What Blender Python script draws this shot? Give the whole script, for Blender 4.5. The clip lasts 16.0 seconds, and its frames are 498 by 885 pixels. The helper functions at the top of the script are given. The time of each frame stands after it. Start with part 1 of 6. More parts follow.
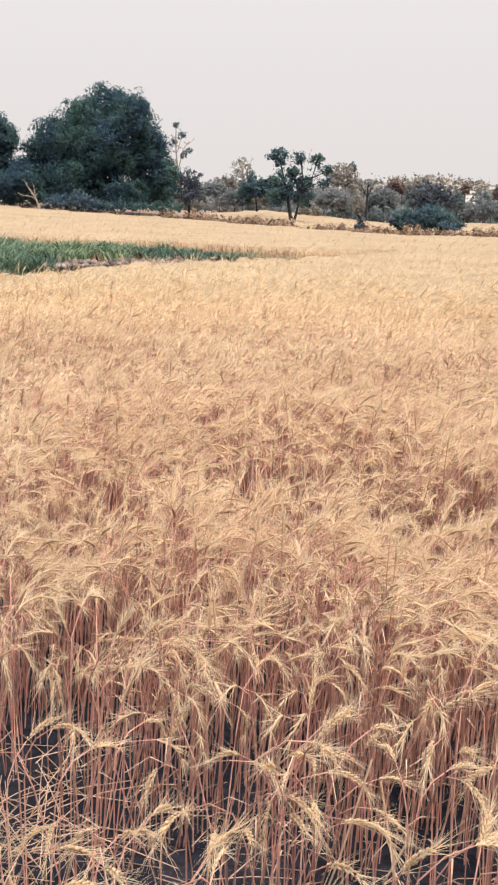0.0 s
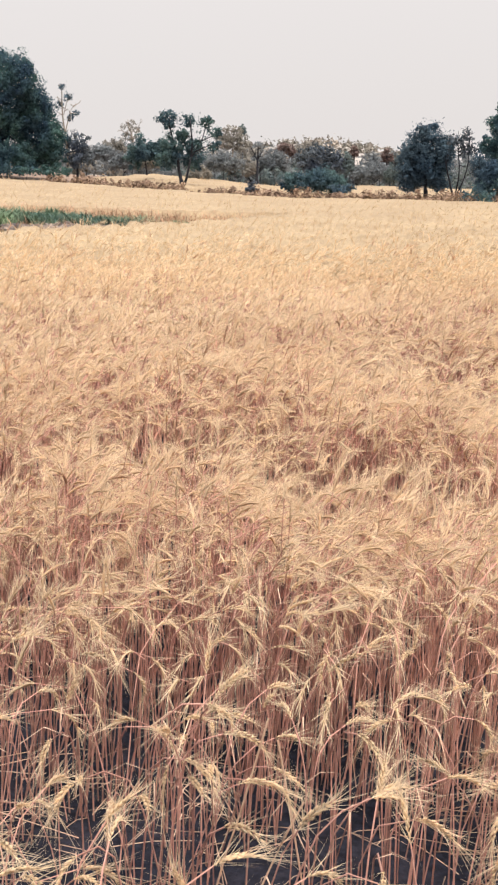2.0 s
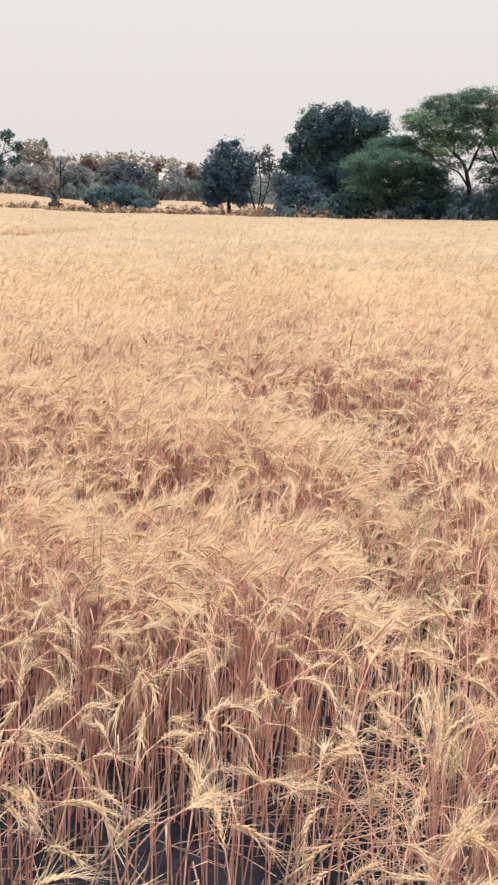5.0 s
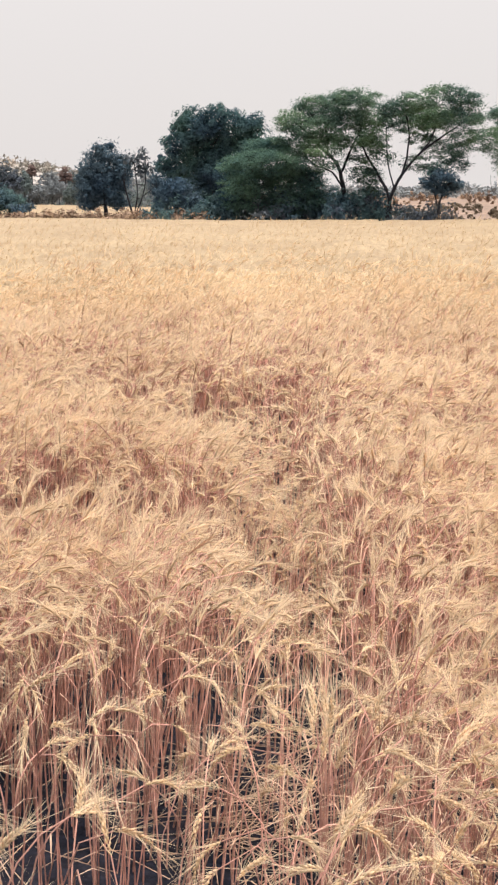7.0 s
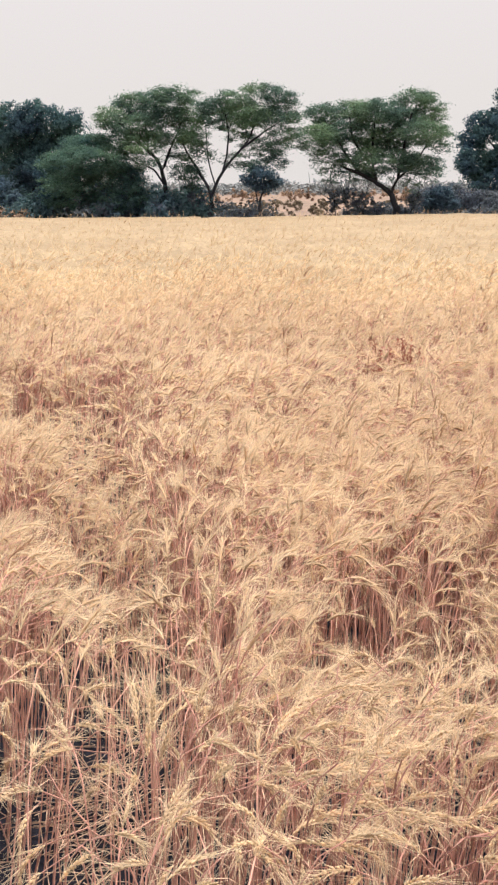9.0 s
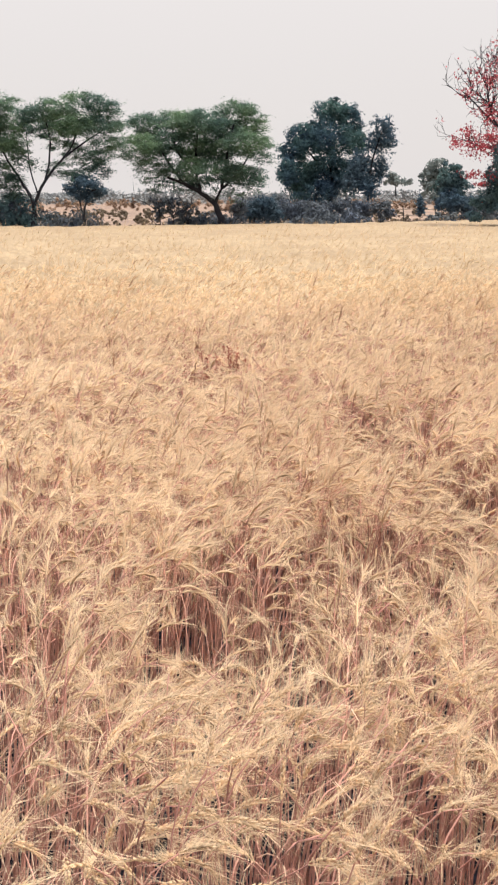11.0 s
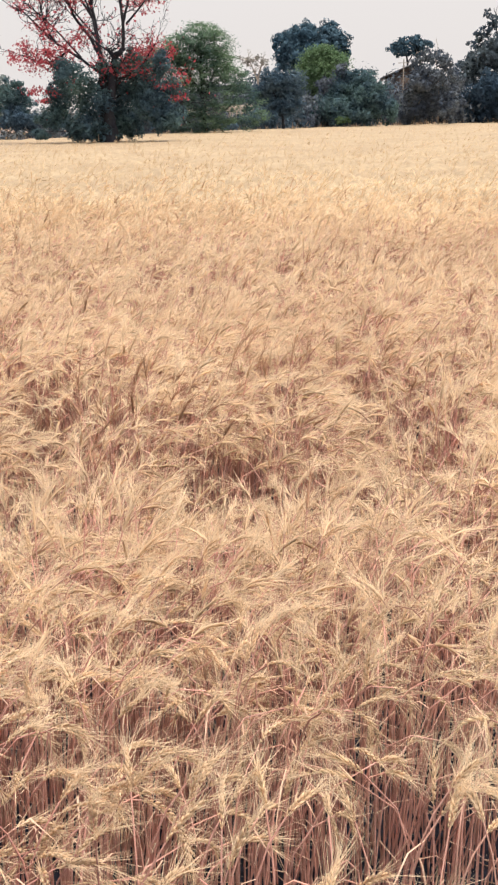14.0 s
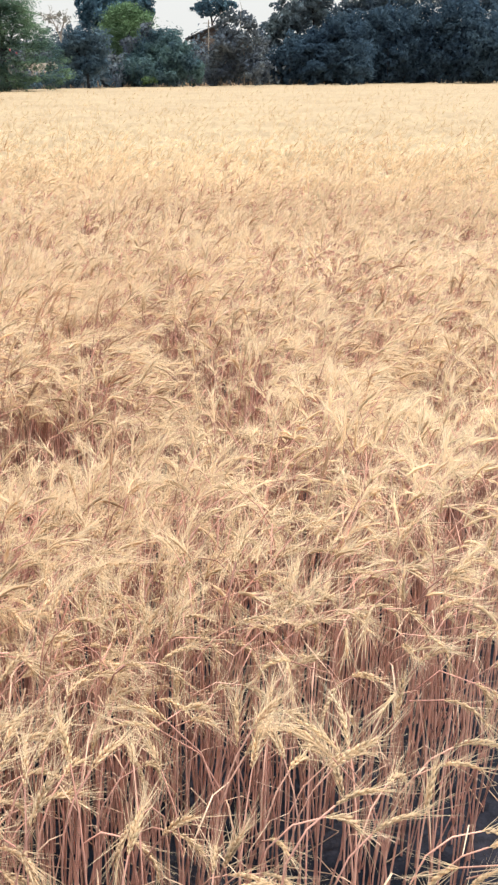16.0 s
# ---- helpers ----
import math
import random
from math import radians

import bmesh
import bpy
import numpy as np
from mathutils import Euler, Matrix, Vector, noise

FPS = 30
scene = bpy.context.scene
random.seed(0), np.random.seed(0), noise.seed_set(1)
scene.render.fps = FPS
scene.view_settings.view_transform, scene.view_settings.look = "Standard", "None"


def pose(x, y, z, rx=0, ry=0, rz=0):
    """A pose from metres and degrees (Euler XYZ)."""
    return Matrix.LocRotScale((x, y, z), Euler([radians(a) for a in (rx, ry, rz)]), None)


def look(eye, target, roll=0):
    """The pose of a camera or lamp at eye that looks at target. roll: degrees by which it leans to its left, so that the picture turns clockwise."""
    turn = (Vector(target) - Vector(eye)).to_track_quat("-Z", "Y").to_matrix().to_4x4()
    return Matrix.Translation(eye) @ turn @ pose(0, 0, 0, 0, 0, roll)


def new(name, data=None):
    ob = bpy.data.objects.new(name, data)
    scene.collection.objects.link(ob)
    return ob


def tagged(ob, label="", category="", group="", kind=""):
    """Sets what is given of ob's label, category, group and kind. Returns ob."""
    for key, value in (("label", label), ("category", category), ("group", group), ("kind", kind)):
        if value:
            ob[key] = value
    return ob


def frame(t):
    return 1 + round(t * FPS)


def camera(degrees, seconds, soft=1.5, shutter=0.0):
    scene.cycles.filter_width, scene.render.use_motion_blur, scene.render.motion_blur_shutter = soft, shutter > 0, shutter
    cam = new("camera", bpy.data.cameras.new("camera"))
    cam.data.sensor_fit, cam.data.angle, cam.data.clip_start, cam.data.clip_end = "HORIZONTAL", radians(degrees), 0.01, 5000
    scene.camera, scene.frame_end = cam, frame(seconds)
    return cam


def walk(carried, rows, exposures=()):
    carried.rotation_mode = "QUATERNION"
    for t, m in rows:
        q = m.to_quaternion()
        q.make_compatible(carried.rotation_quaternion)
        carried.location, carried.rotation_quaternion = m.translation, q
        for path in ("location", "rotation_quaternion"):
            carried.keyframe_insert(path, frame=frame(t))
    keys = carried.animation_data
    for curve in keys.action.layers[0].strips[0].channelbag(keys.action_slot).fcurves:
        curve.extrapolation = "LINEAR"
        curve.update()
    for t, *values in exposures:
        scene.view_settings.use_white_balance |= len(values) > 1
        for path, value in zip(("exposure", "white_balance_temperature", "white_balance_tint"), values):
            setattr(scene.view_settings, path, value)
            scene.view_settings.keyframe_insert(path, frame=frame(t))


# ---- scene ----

# ---- camera: a hand-held pan from one spot at the edge of a wheat field ----
cam = camera(25.18, 16.0, soft=2.3)
# seconds, x, y, z, yaw, pitch, lean to the right
ROWS = [
    (0.0, 0.000, 0.000, 1.999, 0.00, -11.77, -0.35),
    (0.5, 0.002, 0.003, 1.999, 0.24, -11.98, -0.15),
    (1.0, 0.010, 0.029, 1.983, -1.66, -12.60, -0.50),
    (1.5, 0.015, 0.025, 1.986, -3.98, -12.99, -0.01),
    (2.0, 0.020, 0.036, 1.979, -5.41, -13.53, -0.04),
    (2.5, 0.024, 0.025, 1.981, -8.07, -13.26, -0.55),
    (3.0, 0.038, 0.031, 1.978, -10.36, -13.98, -0.04),
    (3.2, 0.032, 0.022, 1.981, -10.99, -13.26, -0.24),
    (5.3, 0.027, -0.022, 2.010, -16.11, -12.59, -0.50),
    (5.5, 0.034, -0.005, 1.994, -16.74, -12.34, -0.60),
    (6.0, 0.053, 0.020, 1.975, -18.33, -12.39, -0.36),
    (6.5, 0.048, 0.010, 1.981, -19.82, -12.76, -0.11),
    (7.0, 0.059, 0.002, 1.981, -21.24, -12.65, 0.34),
    (7.5, 0.081, -0.000, 1.974, -23.35, -12.50, 0.50),
    (8.0, 0.080, -0.014, 1.981, -26.11, -12.62, 0.49),
    (8.5, 0.079, -0.021, 1.982, -27.60, -12.07, 0.49),
    (9.0, 0.087, -0.029, 1.982, -30.10, -12.84, 0.38),
    (9.2, 0.091, -0.033, 1.980, -31.51, -13.12, 0.33),
    (11.3, 0.136, -0.006, 1.971, -41.56, -11.94, -0.03),
    (11.5, 0.152, 0.001, 1.971, -43.58, -11.79, 0.02),
    (12.0, 0.202, 0.009, 1.962, -46.16, -12.95, 0.58),
    (12.5, 0.212, -0.007, 1.960, -51.36, -12.62, -0.86),
    (13.0, 0.237, -0.021, 1.943, -54.96, -14.65, 0.03),
    (13.5, 0.236, -0.029, 1.941, -58.22, -16.15, -0.40),
    (14.0, 0.254, -0.044, 1.934, -60.02, -16.47, 0.86),
    (14.5, 0.261, -0.052, 1.930, -63.43, -16.56, -0.28),
    (15.0, 0.266, -0.069, 1.926, -66.10, -16.85, -0.00),
    (15.5, 0.273, -0.076, 1.914, -67.55, -17.92, 0.63),
    (16.0, 0.266, -0.088, 1.916, -69.71, -18.40, 0.02),
]


def eye_pose(x, y, z, yaw, pitch, lean):
    a, p = radians(yaw), radians(pitch)
    ahead = Vector((-math.sin(a) * math.cos(p), math.cos(a) * math.cos(p), math.sin(p)))
    return look((x, y, z), Vector((x, y, z)) + ahead, -lean)


# the clip's camera opens up a little and turns greener towards the end
walk(cam, [(r[0], eye_pose(*r[1:])) for r in ROWS],
     exposures=[(0, 0, 6500, 10), (13.0, 0, 6500, 10), (14.5, 0.08, 6480, 9), (16.0, 0.2, 6230, 3)])

# ---- light: a high hazy sun from the right, under a dusty white sky ----
SUN_AZ, SUN_EL = 135.0, 68.0      # degrees clockwise from +y, and above the horizon
world = bpy.data.worlds.new("hazy_sky")
scene.world = world
world.use_nodes = True
wt = world.node_tree
wt.nodes.clear()
sky = wt.nodes.new("ShaderNodeTexSky")
sky.sky_type, sky.sun_disc = "NISHITA", False
sky.sun_elevation, sky.sun_rotation = radians(SUN_EL), radians(SUN_AZ)
sky.air_density, sky.dust_density, sky.ozone_density = 1.0, 4.0, 1.0
veil = wt.nodes.new("ShaderNodeMixRGB")     # the dust veil that whitens the whole sky
veil.inputs[0].default_value = 0.92
veil.inputs[2].default_value = (8.45, 8.0, 7.85, 1)
wbg = wt.nodes.new("ShaderNodeBackground")
wbg.inputs["Strength"].default_value = 0.1
wout = wt.nodes.new("ShaderNodeOutputWorld")
wt.links.new(sky.outputs[0], veil.inputs[1])
# as under all thick haze, the sky's brightness grows from the horizon to the zenith
wco = wt.nodes.new("ShaderNodeTexCoord")
wsep = wt.nodes.new("ShaderNodeSeparateXYZ")
wsq = wt.nodes.new("ShaderNodeMath")
wsq.operation = "POWER"
wsq.inputs[1].default_value = 2.0
wgain = wt.nodes.new("ShaderNodeMath")
wgain.operation = "MULTIPLY_ADD"
wgain.inputs[1].default_value, wgain.inputs[2].default_value = 2.0, 1.0
wmul = wt.nodes.new("ShaderNodeVectorMath")
wmul.operation = "SCALE"
wt.links.new(wco.outputs["Generated"], wsep.inputs[0])
wt.links.new(wsep.outputs["Z"], wsq.inputs[0])
wt.links.new(wsq.outputs[0], wgain.inputs[0])
wt.links.new(veil.outputs[0], wmul.inputs[0])
wt.links.new(wgain.outputs[0], wmul.inputs["Scale"])
wt.links.new(wmul.outputs[0], wbg.inputs[0])
wt.links.new(wbg.outputs[0], wout.inputs[0])

sun = new("sun", bpy.data.lights.new("sun", "SUN"))
sun.data.energy, sun.data.angle, sun.data.color = 3.8, radians(3.0), (1.0, 0.9, 0.78)
sa, se = radians(SUN_AZ), radians(SUN_EL)
sun.matrix_world = look((30, 30, 60), Vector((30, 30, 60)) - Vector((math.sin(sa) * math.cos(se), math.cos(sa) * math.cos(se), math.sin(se))))

rng = np.random.default_rng(7)


# ---- materials ----
def material(name, colour, other, scale=6.0, rough=0.8, island=0.0, through_light=0.0, bump=0.0, fine=0.0, spread=(0.35, 0.65), gloss=0.3):
    """Two colours mixed by noise, with variation per piece, a fine grain and some light let through."""
    m = bpy.data.materials.new(name)
    m.use_nodes = True
    nt = m.node_tree
    N, L = nt.nodes, nt.links
    N.clear()
    out = N.new("ShaderNodeOutputMaterial")
    bsdf = N.new("ShaderNodeBsdfPrincipled")
    bsdf.inputs["Roughness"].default_value = rough
    bsdf.inputs["Specular IOR Level"].default_value = gloss
    co = N.new("ShaderNodeTexCoord")
    no = N.new("ShaderNodeTexNoise")
    no.inputs["Scale"].default_value, no.inputs["Detail"].default_value = scale, 4.0
    L.new(co.outputs["Object"], no.inputs["Vector"])
    ramp = N.new("ShaderNodeMapRange")
    ramp.inputs[1].default_value, ramp.inputs[2].default_value = spread
    L.new(no.outputs["Fac"], ramp.inputs[0])
    mix = N.new("ShaderNodeMixRGB")
    mix.inputs[1].default_value, mix.inputs[2].default_value = (*colour, 1), (*other, 1)
    L.new(ramp.outputs[0], mix.inputs[0])
    last = mix.outputs[0]
    if island or fine:
        hsv = N.new("ShaderNodeHueSaturation")
        L.new(last, hsv.inputs["Color"])
        last = hsv.outputs[0]
        total = None
        if island:
            geo = N.new("ShaderNodeNewGeometry")
            mr = N.new("ShaderNodeMapRange")
            mr.inputs[3].default_value, mr.inputs[4].default_value = 1 - island, 1 + island
            L.new(geo.outputs["Random Per Island"], mr.inputs[0])
            total = mr.outputs[0]
        if fine:
            n2 = N.new("ShaderNodeTexNoise")
            n2.inputs["Scale"].default_value, n2.inputs["Detail"].default_value = scale * 14, 3.0
            L.new(co.outputs["Object"], n2.inputs["Vector"])
            m2 = N.new("ShaderNodeMapRange")
            m2.inputs[1].default_value, m2.inputs[2].default_value = 0.3, 0.7
            m2.inputs[3].default_value, m2.inputs[4].default_value = 1 - fine, 1 + fine
            L.new(n2.outputs["Fac"], m2.inputs[0])
            if total is None:
                total = m2.outputs[0]
            else:
                mu = N.new("ShaderNodeMath")
                mu.operation = "MULTIPLY"
                L.new(total, mu.inputs[0])
                L.new(m2.outputs[0], mu.inputs[1])
                total = mu.outputs[0]
        L.new(total, hsv.inputs["Value"])
    L.new(last, bsdf.inputs["Base Color"])
    if bump:
        n3 = N.new("ShaderNodeTexNoise")
        n3.inputs["Scale"].default_value, n3.inputs["Detail"].default_value = scale * 8, 5.0
        L.new(co.outputs["Object"], n3.inputs["Vector"])
        bp = N.new("ShaderNodeBump")
        bp.inputs["Strength"].default_value, bp.inputs["Distance"].default_value = bump, 0.03
        L.new(n3.outputs["Fac"], bp.inputs["Height"])
        L.new(bp.outputs[0], bsdf.inputs["Normal"])
    surface = bsdf.outputs[0]
    if through_light:
        tr = N.new("ShaderNodeBsdfTranslucent")
        L.new(last, tr.inputs["Color"])
        ms = N.new("ShaderNodeMixShader")
        ms.inputs[0].default_value = through_light
        L.new(surface, ms.inputs[1])
        L.new(tr.outputs[0], ms.inputs[2])
        surface = ms.outputs[0]
    L.new(surface, out.inputs["Surface"])
    return m


STRAW = material("wheat_straw", (0.52, 0.265, 0.223), (0.68, 0.4, 0.32), 1.1, 0.6, island=0.3, fine=0.12, through_light=0.15)
EAR = material("wheat_ear", (0.65, 0.475, 0.315), (0.78, 0.62, 0.425), 0.5, 0.6, island=0.2, fine=0.15, through_light=0.4)
AWN = material("wheat_awn", (0.8, 0.63, 0.438), (0.91, 0.758, 0.552), 0.5, 0.5, island=0.14, through_light=0.5)
FARAWN = material("far_wheat_awn", (0.57, 0.428, 0.282), (0.66, 0.518, 0.352), 0.3, 0.5, island=0.1, through_light=0.5)
PALEEAR = material("pale_wheat_ear", (0.715, 0.555, 0.37), (0.835, 0.683, 0.47), 0.5, 0.6, island=0.16, through_light=0.5)
BLADE = material("dry_wheat_leaf", (0.6, 0.4, 0.29), (0.72, 0.54, 0.41), 2.0, 0.7, island=0.3, through_light=0.35)
DARKEAR = material("brown_wheat_ear", (0.4, 0.235, 0.15), (0.54, 0.35, 0.23), 0.8, 0.7, island=0.25, fine=0.15, through_light=0.15)
# darker than the ears: shade inside the crop is averaged into this colour
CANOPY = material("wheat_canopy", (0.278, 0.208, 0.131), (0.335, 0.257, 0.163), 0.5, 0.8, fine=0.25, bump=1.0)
# dark soil deepened to navy: shade between the stalks is in its colour
SOIL = material("shade_dark_soil", (0.010, 0.012, 0.020), (0.024, 0.024, 0.034), 3.0, 0.95, fine=0.35, bump=0.8, gloss=0.08)
DRYLAND = material("dry_stubble_land", (0.295, 0.212, 0.160), (0.180, 0.132, 0.108), 0.12, 0.95, fine=0.3, bump=0.6)
GRASS = material("green_grass", (0.066, 0.125, 0.1), (0.19, 0.265, 0.15), 0.5, 0.6, island=0.5, through_light=0.25)
WEED = material("reddish_dry_weed", (0.38, 0.215, 0.145), (0.52, 0.33, 0.215), 0.6, 0.8, island=0.35, through_light=0.2)


# ---- mesh helpers ----
def link(name, data, parent=None, label=""):
    ob = new(name, data)
    if parent is not None:
        ob.parent = parent
    if label:
        ob["label"] = label
    return ob


class Soup:
    """Collects arrays of points and faces, with a material slot for each lot, into one mesh."""

    def __init__(self):
        self.v, self.f, self.m, self.n = [], [], [], 0

    def add(self, verts, faces, slot=0):
        verts, faces = np.asarray(verts, float).reshape(-1, 3), np.asarray(faces)
        self.v.append(verts)
        self.f.append(faces + self.n)
        self.m.append(slot)
        self.n += len(verts)

    def mesh(self, name, mats, smooth=False):
        me = bpy.data.meshes.new(name)
        verts = np.concatenate(self.v).astype(np.float32)
        loops = np.concatenate([f.ravel() for f in self.f]).astype(np.int32)
        sizes = np.concatenate([np.full(len(f), f.shape[1]) for f in self.f])
        slots = np.concatenate([np.full(len(f), s) for f, s in zip(self.f, self.m)])
        starts = np.concatenate([[0], np.cumsum(sizes)[:-1]])
        me.vertices.add(len(verts))
        me.vertices.foreach_set("co", verts.ravel())
        me.loops.add(len(loops))
        me.loops.foreach_set("vertex_index", loops)
        me.polygons.add(len(sizes))
        me.polygons.foreach_set("loop_start", starts.astype(np.int32))
        me.polygons.foreach_set("material_index", slots.astype(np.int32))
        if smooth:
            me.polygons.foreach_set("use_smooth", np.ones(len(sizes), dtype=bool))
        me.update(calc_edges=True)
        me.validate()
        for m in mats:
            me.materials.append(m)
        return me


def unit(v):
    return v / np.maximum(np.linalg.norm(v, axis=-1, keepdims=True), 1e-9)


def tube_faces(n, rings, sides, per):
    """Quads of n open tubes of that many rings and sides, each taking per points."""
    k, s = np.meshgrid(np.arange(rings - 1), np.arange(sides), indexing="ij")
    a, b = k * sides + s, k * sides + (s + 1) % sides
    q = np.stack([a, b, b + sides, a + sides], -1).reshape(-1, 4)
    return (np.arange(n)[:, None, None] * per + q).reshape(-1, 4)


# ---- the lie of the land ----
RISE_AZ = (-180, -40, -16, -12.4, -3.6, 2, 7, 12, 20, 180)
RISE_M = (0.6, 1.2, 1.25, 1.16, 0.78, 0.43, 0.14, 0.12, 0, 0)
EDGE_AZ = (-60, -30, -12.4, -3.6, 2, 7, 12, 20, 30, 44, 51, 60, 70, 80, 90, 110)
EDGE_D = (80, 72, 66, 60, 58, 55, 53, 50.7, 49.2, 55, 64, 82, 104, 140, 160, 160)


def ground(x, y):
    """Height of the soil: level, rising gently beyond the left of the field."""
    d, az = np.hypot(x, y), np.degrees(np.arctan2(x, y))
    return np.interp(az, RISE_AZ, RISE_M) * np.minimum(d / 60, 1.6) ** 2


def edge(az):
    return np.interp(az, EDGE_AZ, EDGE_D)


PATCH_AZ = (-60, -12.5, -9.8, -5.5, -1.2, 3.0, 6.4, 7.2)
PATCH_NEAR = (14, 19.8, 20.7, 23.6, 25.4, 27.8, 32.2, 33.5)
PATCH_FAR = (30, 33, 32.5, 33.6, 33, 33.2, 33.6, 33.5)


def in_patch(x, y, grow=0.0):
    """Inside the uncropped strip, where grass grows."""
    d, az = np.hypot(x, y), np.degrees(np.arctan2(x, y))
    wob = 0.15 * np.sin(az * 2.1) + 0.1 * np.sin(az * 5.3 + 1)
    return (az < 7.2) & (az > -50) & (d > np.interp(az, PATCH_AZ, PATCH_NEAR) + wob - grow) & (d < np.interp(az, PATCH_AZ, PATCH_FAR) + wob + grow)


# sunken or trodden spots in the crop: x, y, half width across the view, half depth, how strong
DIPS = [(0.01, 5.24, 0.22, 0.42, 1.0), (0.76, 4.85, 0.4, 0.34, 1.0), (0.34, 5.57, 0.4, 0.3, 0.5), (-0.81, 4.63, 0.25, 0.35, 0.7), (-0.58, 3.68, 0.15, 0.23, 0.8),
        (-0.88, 4.07, 0.1, 0.26, 0.6), (-0.17, 3.55, 0.12, 0.2, 0.5), (0.06, 5.04, 0.16, 0.3, 0.9), (0.6, 4.53, 0.17, 0.35, 0.9), (1.06, 4.4, 0.27, 0.36, 1.0),
        (2.02, 5.8, 0.25, 0.42, 0.6), (1.43, 6.77, 0.18, 0.35, 0.3)]
# a trodden trail leading away
DIPS += [(1.4, 3.85, 0.14, 0.4, 0.9), (2.26, 6.14, 0.34, 0.75, 0.9), (2.33, 5.97, 0.14, 0.75, 1.0), (1.95, 4.6, 0.16, 0.6, 1.0), (1.6, 3.65, 0.13, 0.42, 1.0),
         (1.38, 3.15, 0.08, 0.2, 0.5), (1.78, 4.1, 0.12, 0.3, 0.9)]
DIPS += [(1.95, 2.41, 0.25, 0.42, 0.85), (1.85, 2.29, 0.09, 0.3, 1.0), (4.2, 5.48, 0.45, 0.35, 0.5), (4.8, 6.91, 0.17, 0.4, 0.4), (2.71, 2.83, 0.1, 0.23, 0.8),
         (2.92, 2.42, 0.14, 0.3, 1.0), (3.62, 3.0, 0.18, 0.38, 0.9), (3.89, 3.78, 0.1, 0.45, 0.5), (3.19, 2.19, 0.1, 0.22, 0.7), (3.3, 1.9, 0.13, 0.36, 1.0),
         (2.91, 1.67, 0.07, 0.15, 0.8), (3.57, 1.46, 0.1, 0.42, 0.9), (4.52, 1.93, 0.1, 0.25, 0.6), (3.34, 1.65, 0.09, 0.27, 0.8), (3.58, 2.0, 0.1, 0.21, 0.6),
         (4.22, 1.75, 0.09, 0.31, 0.5), (4.3, 0.79, 0.1, 0.4, 0.6)]
# bare soil at the margin
BARE = [(0.96, 2.2, 0.16), (1.06, 2.45, 0.17), (1.16, 2.7, 0.18), (1.27, 2.93, 0.18), (1.36, 3.15, 0.16), (1.44, 3.34, 0.12), (-0.5, 2.2, 0.22), (0.1, 2.6, 0.14), (-0.24, 2.7, 0.13), (-0.2, 3.05, 0.12), (0.22, 2.55, 0.14), (0.5, 2.45, 0.13),
        (0.75, 2.35, 0.11), (-0.62, 2.94, 0.16), (1.86, 0.72, 0.12), (2.06, 0.53, 0.13), (1.95, 0.1, 0.15), (2.2, 0.25, 0.12), (1.75, 0.95, 0.09), (-0.72, 3.3, 0.15)]
BARE += [(0.5, 2.62, 0.13), (0.62, 2.9, 0.13), (0.57, 3.1, 0.1), (0.36, 2.85, 0.12), (0.85, 2.75, 0.11), (0.02, 2.9, 0.1), (0.1, 3.2, 0.09)]


def dip(x, y):
    """How deep the crop sinks, 0 to 1."""
    k = np.zeros_like(x)
    for gx, gy, w, d, s in DIPS:
        r = math.hypot(gx, gy)
        along, across = ((x - gx) * gx + (y - gy) * gy) / r, ((x - gx) * gy - (y - gy) * gx) / r
        k = np.maximum(k, s * np.exp(-((across / (w * 1.1 + 0.1)) ** 2 + (along / (d * 1.1 + 0.05)) ** 2) ** 2))
    return k


def front(x, y):
    """The crop's ragged near margin: 0 before it, 1 inside."""
    d, az = np.hypot(x, y), np.degrees(np.arctan2(x, y))
    start = np.interp(az, MARGIN_AZ, MARGIN_D) + 0.09 * np.sin(az * 0.9) + 0.06 * np.sin(az * 2.7 + 1)
    return np.clip((d - start) / 0.2, 0, 1)


MARGIN_AZ = (-20, -9, -3, 4, 10, 16, 22, 26, 31, 55, 66, 72, 80, 90)
MARGIN_D = (3.3, 3.1, 2.9, 2.8, 2.65, 2.45, 2.25, 2.0, 1.6, 1.5, 1.6, 1.85, 2.0, 2.1)


def lushness(x, y):
    """How full the crop stands, 0 to about 1.2."""
    v = 0.95 + 0.13 * np.sin(x * 1.9 + 1.3 * np.sin(y * 1.1)) + 0.1 * np.sin(y * 2.7 + x * 0.8 + 2)
    hole = np.zeros_like(v)
    for gx, gy, r in BARE:
        hole = np.maximum(hole, np.exp(-(((x - gx) ** 2 + (y - gy) ** 2) / (1.8 * r * r)) ** 1.5))
    return np.clip(v - 0.95 * hole, 0, 1.2)


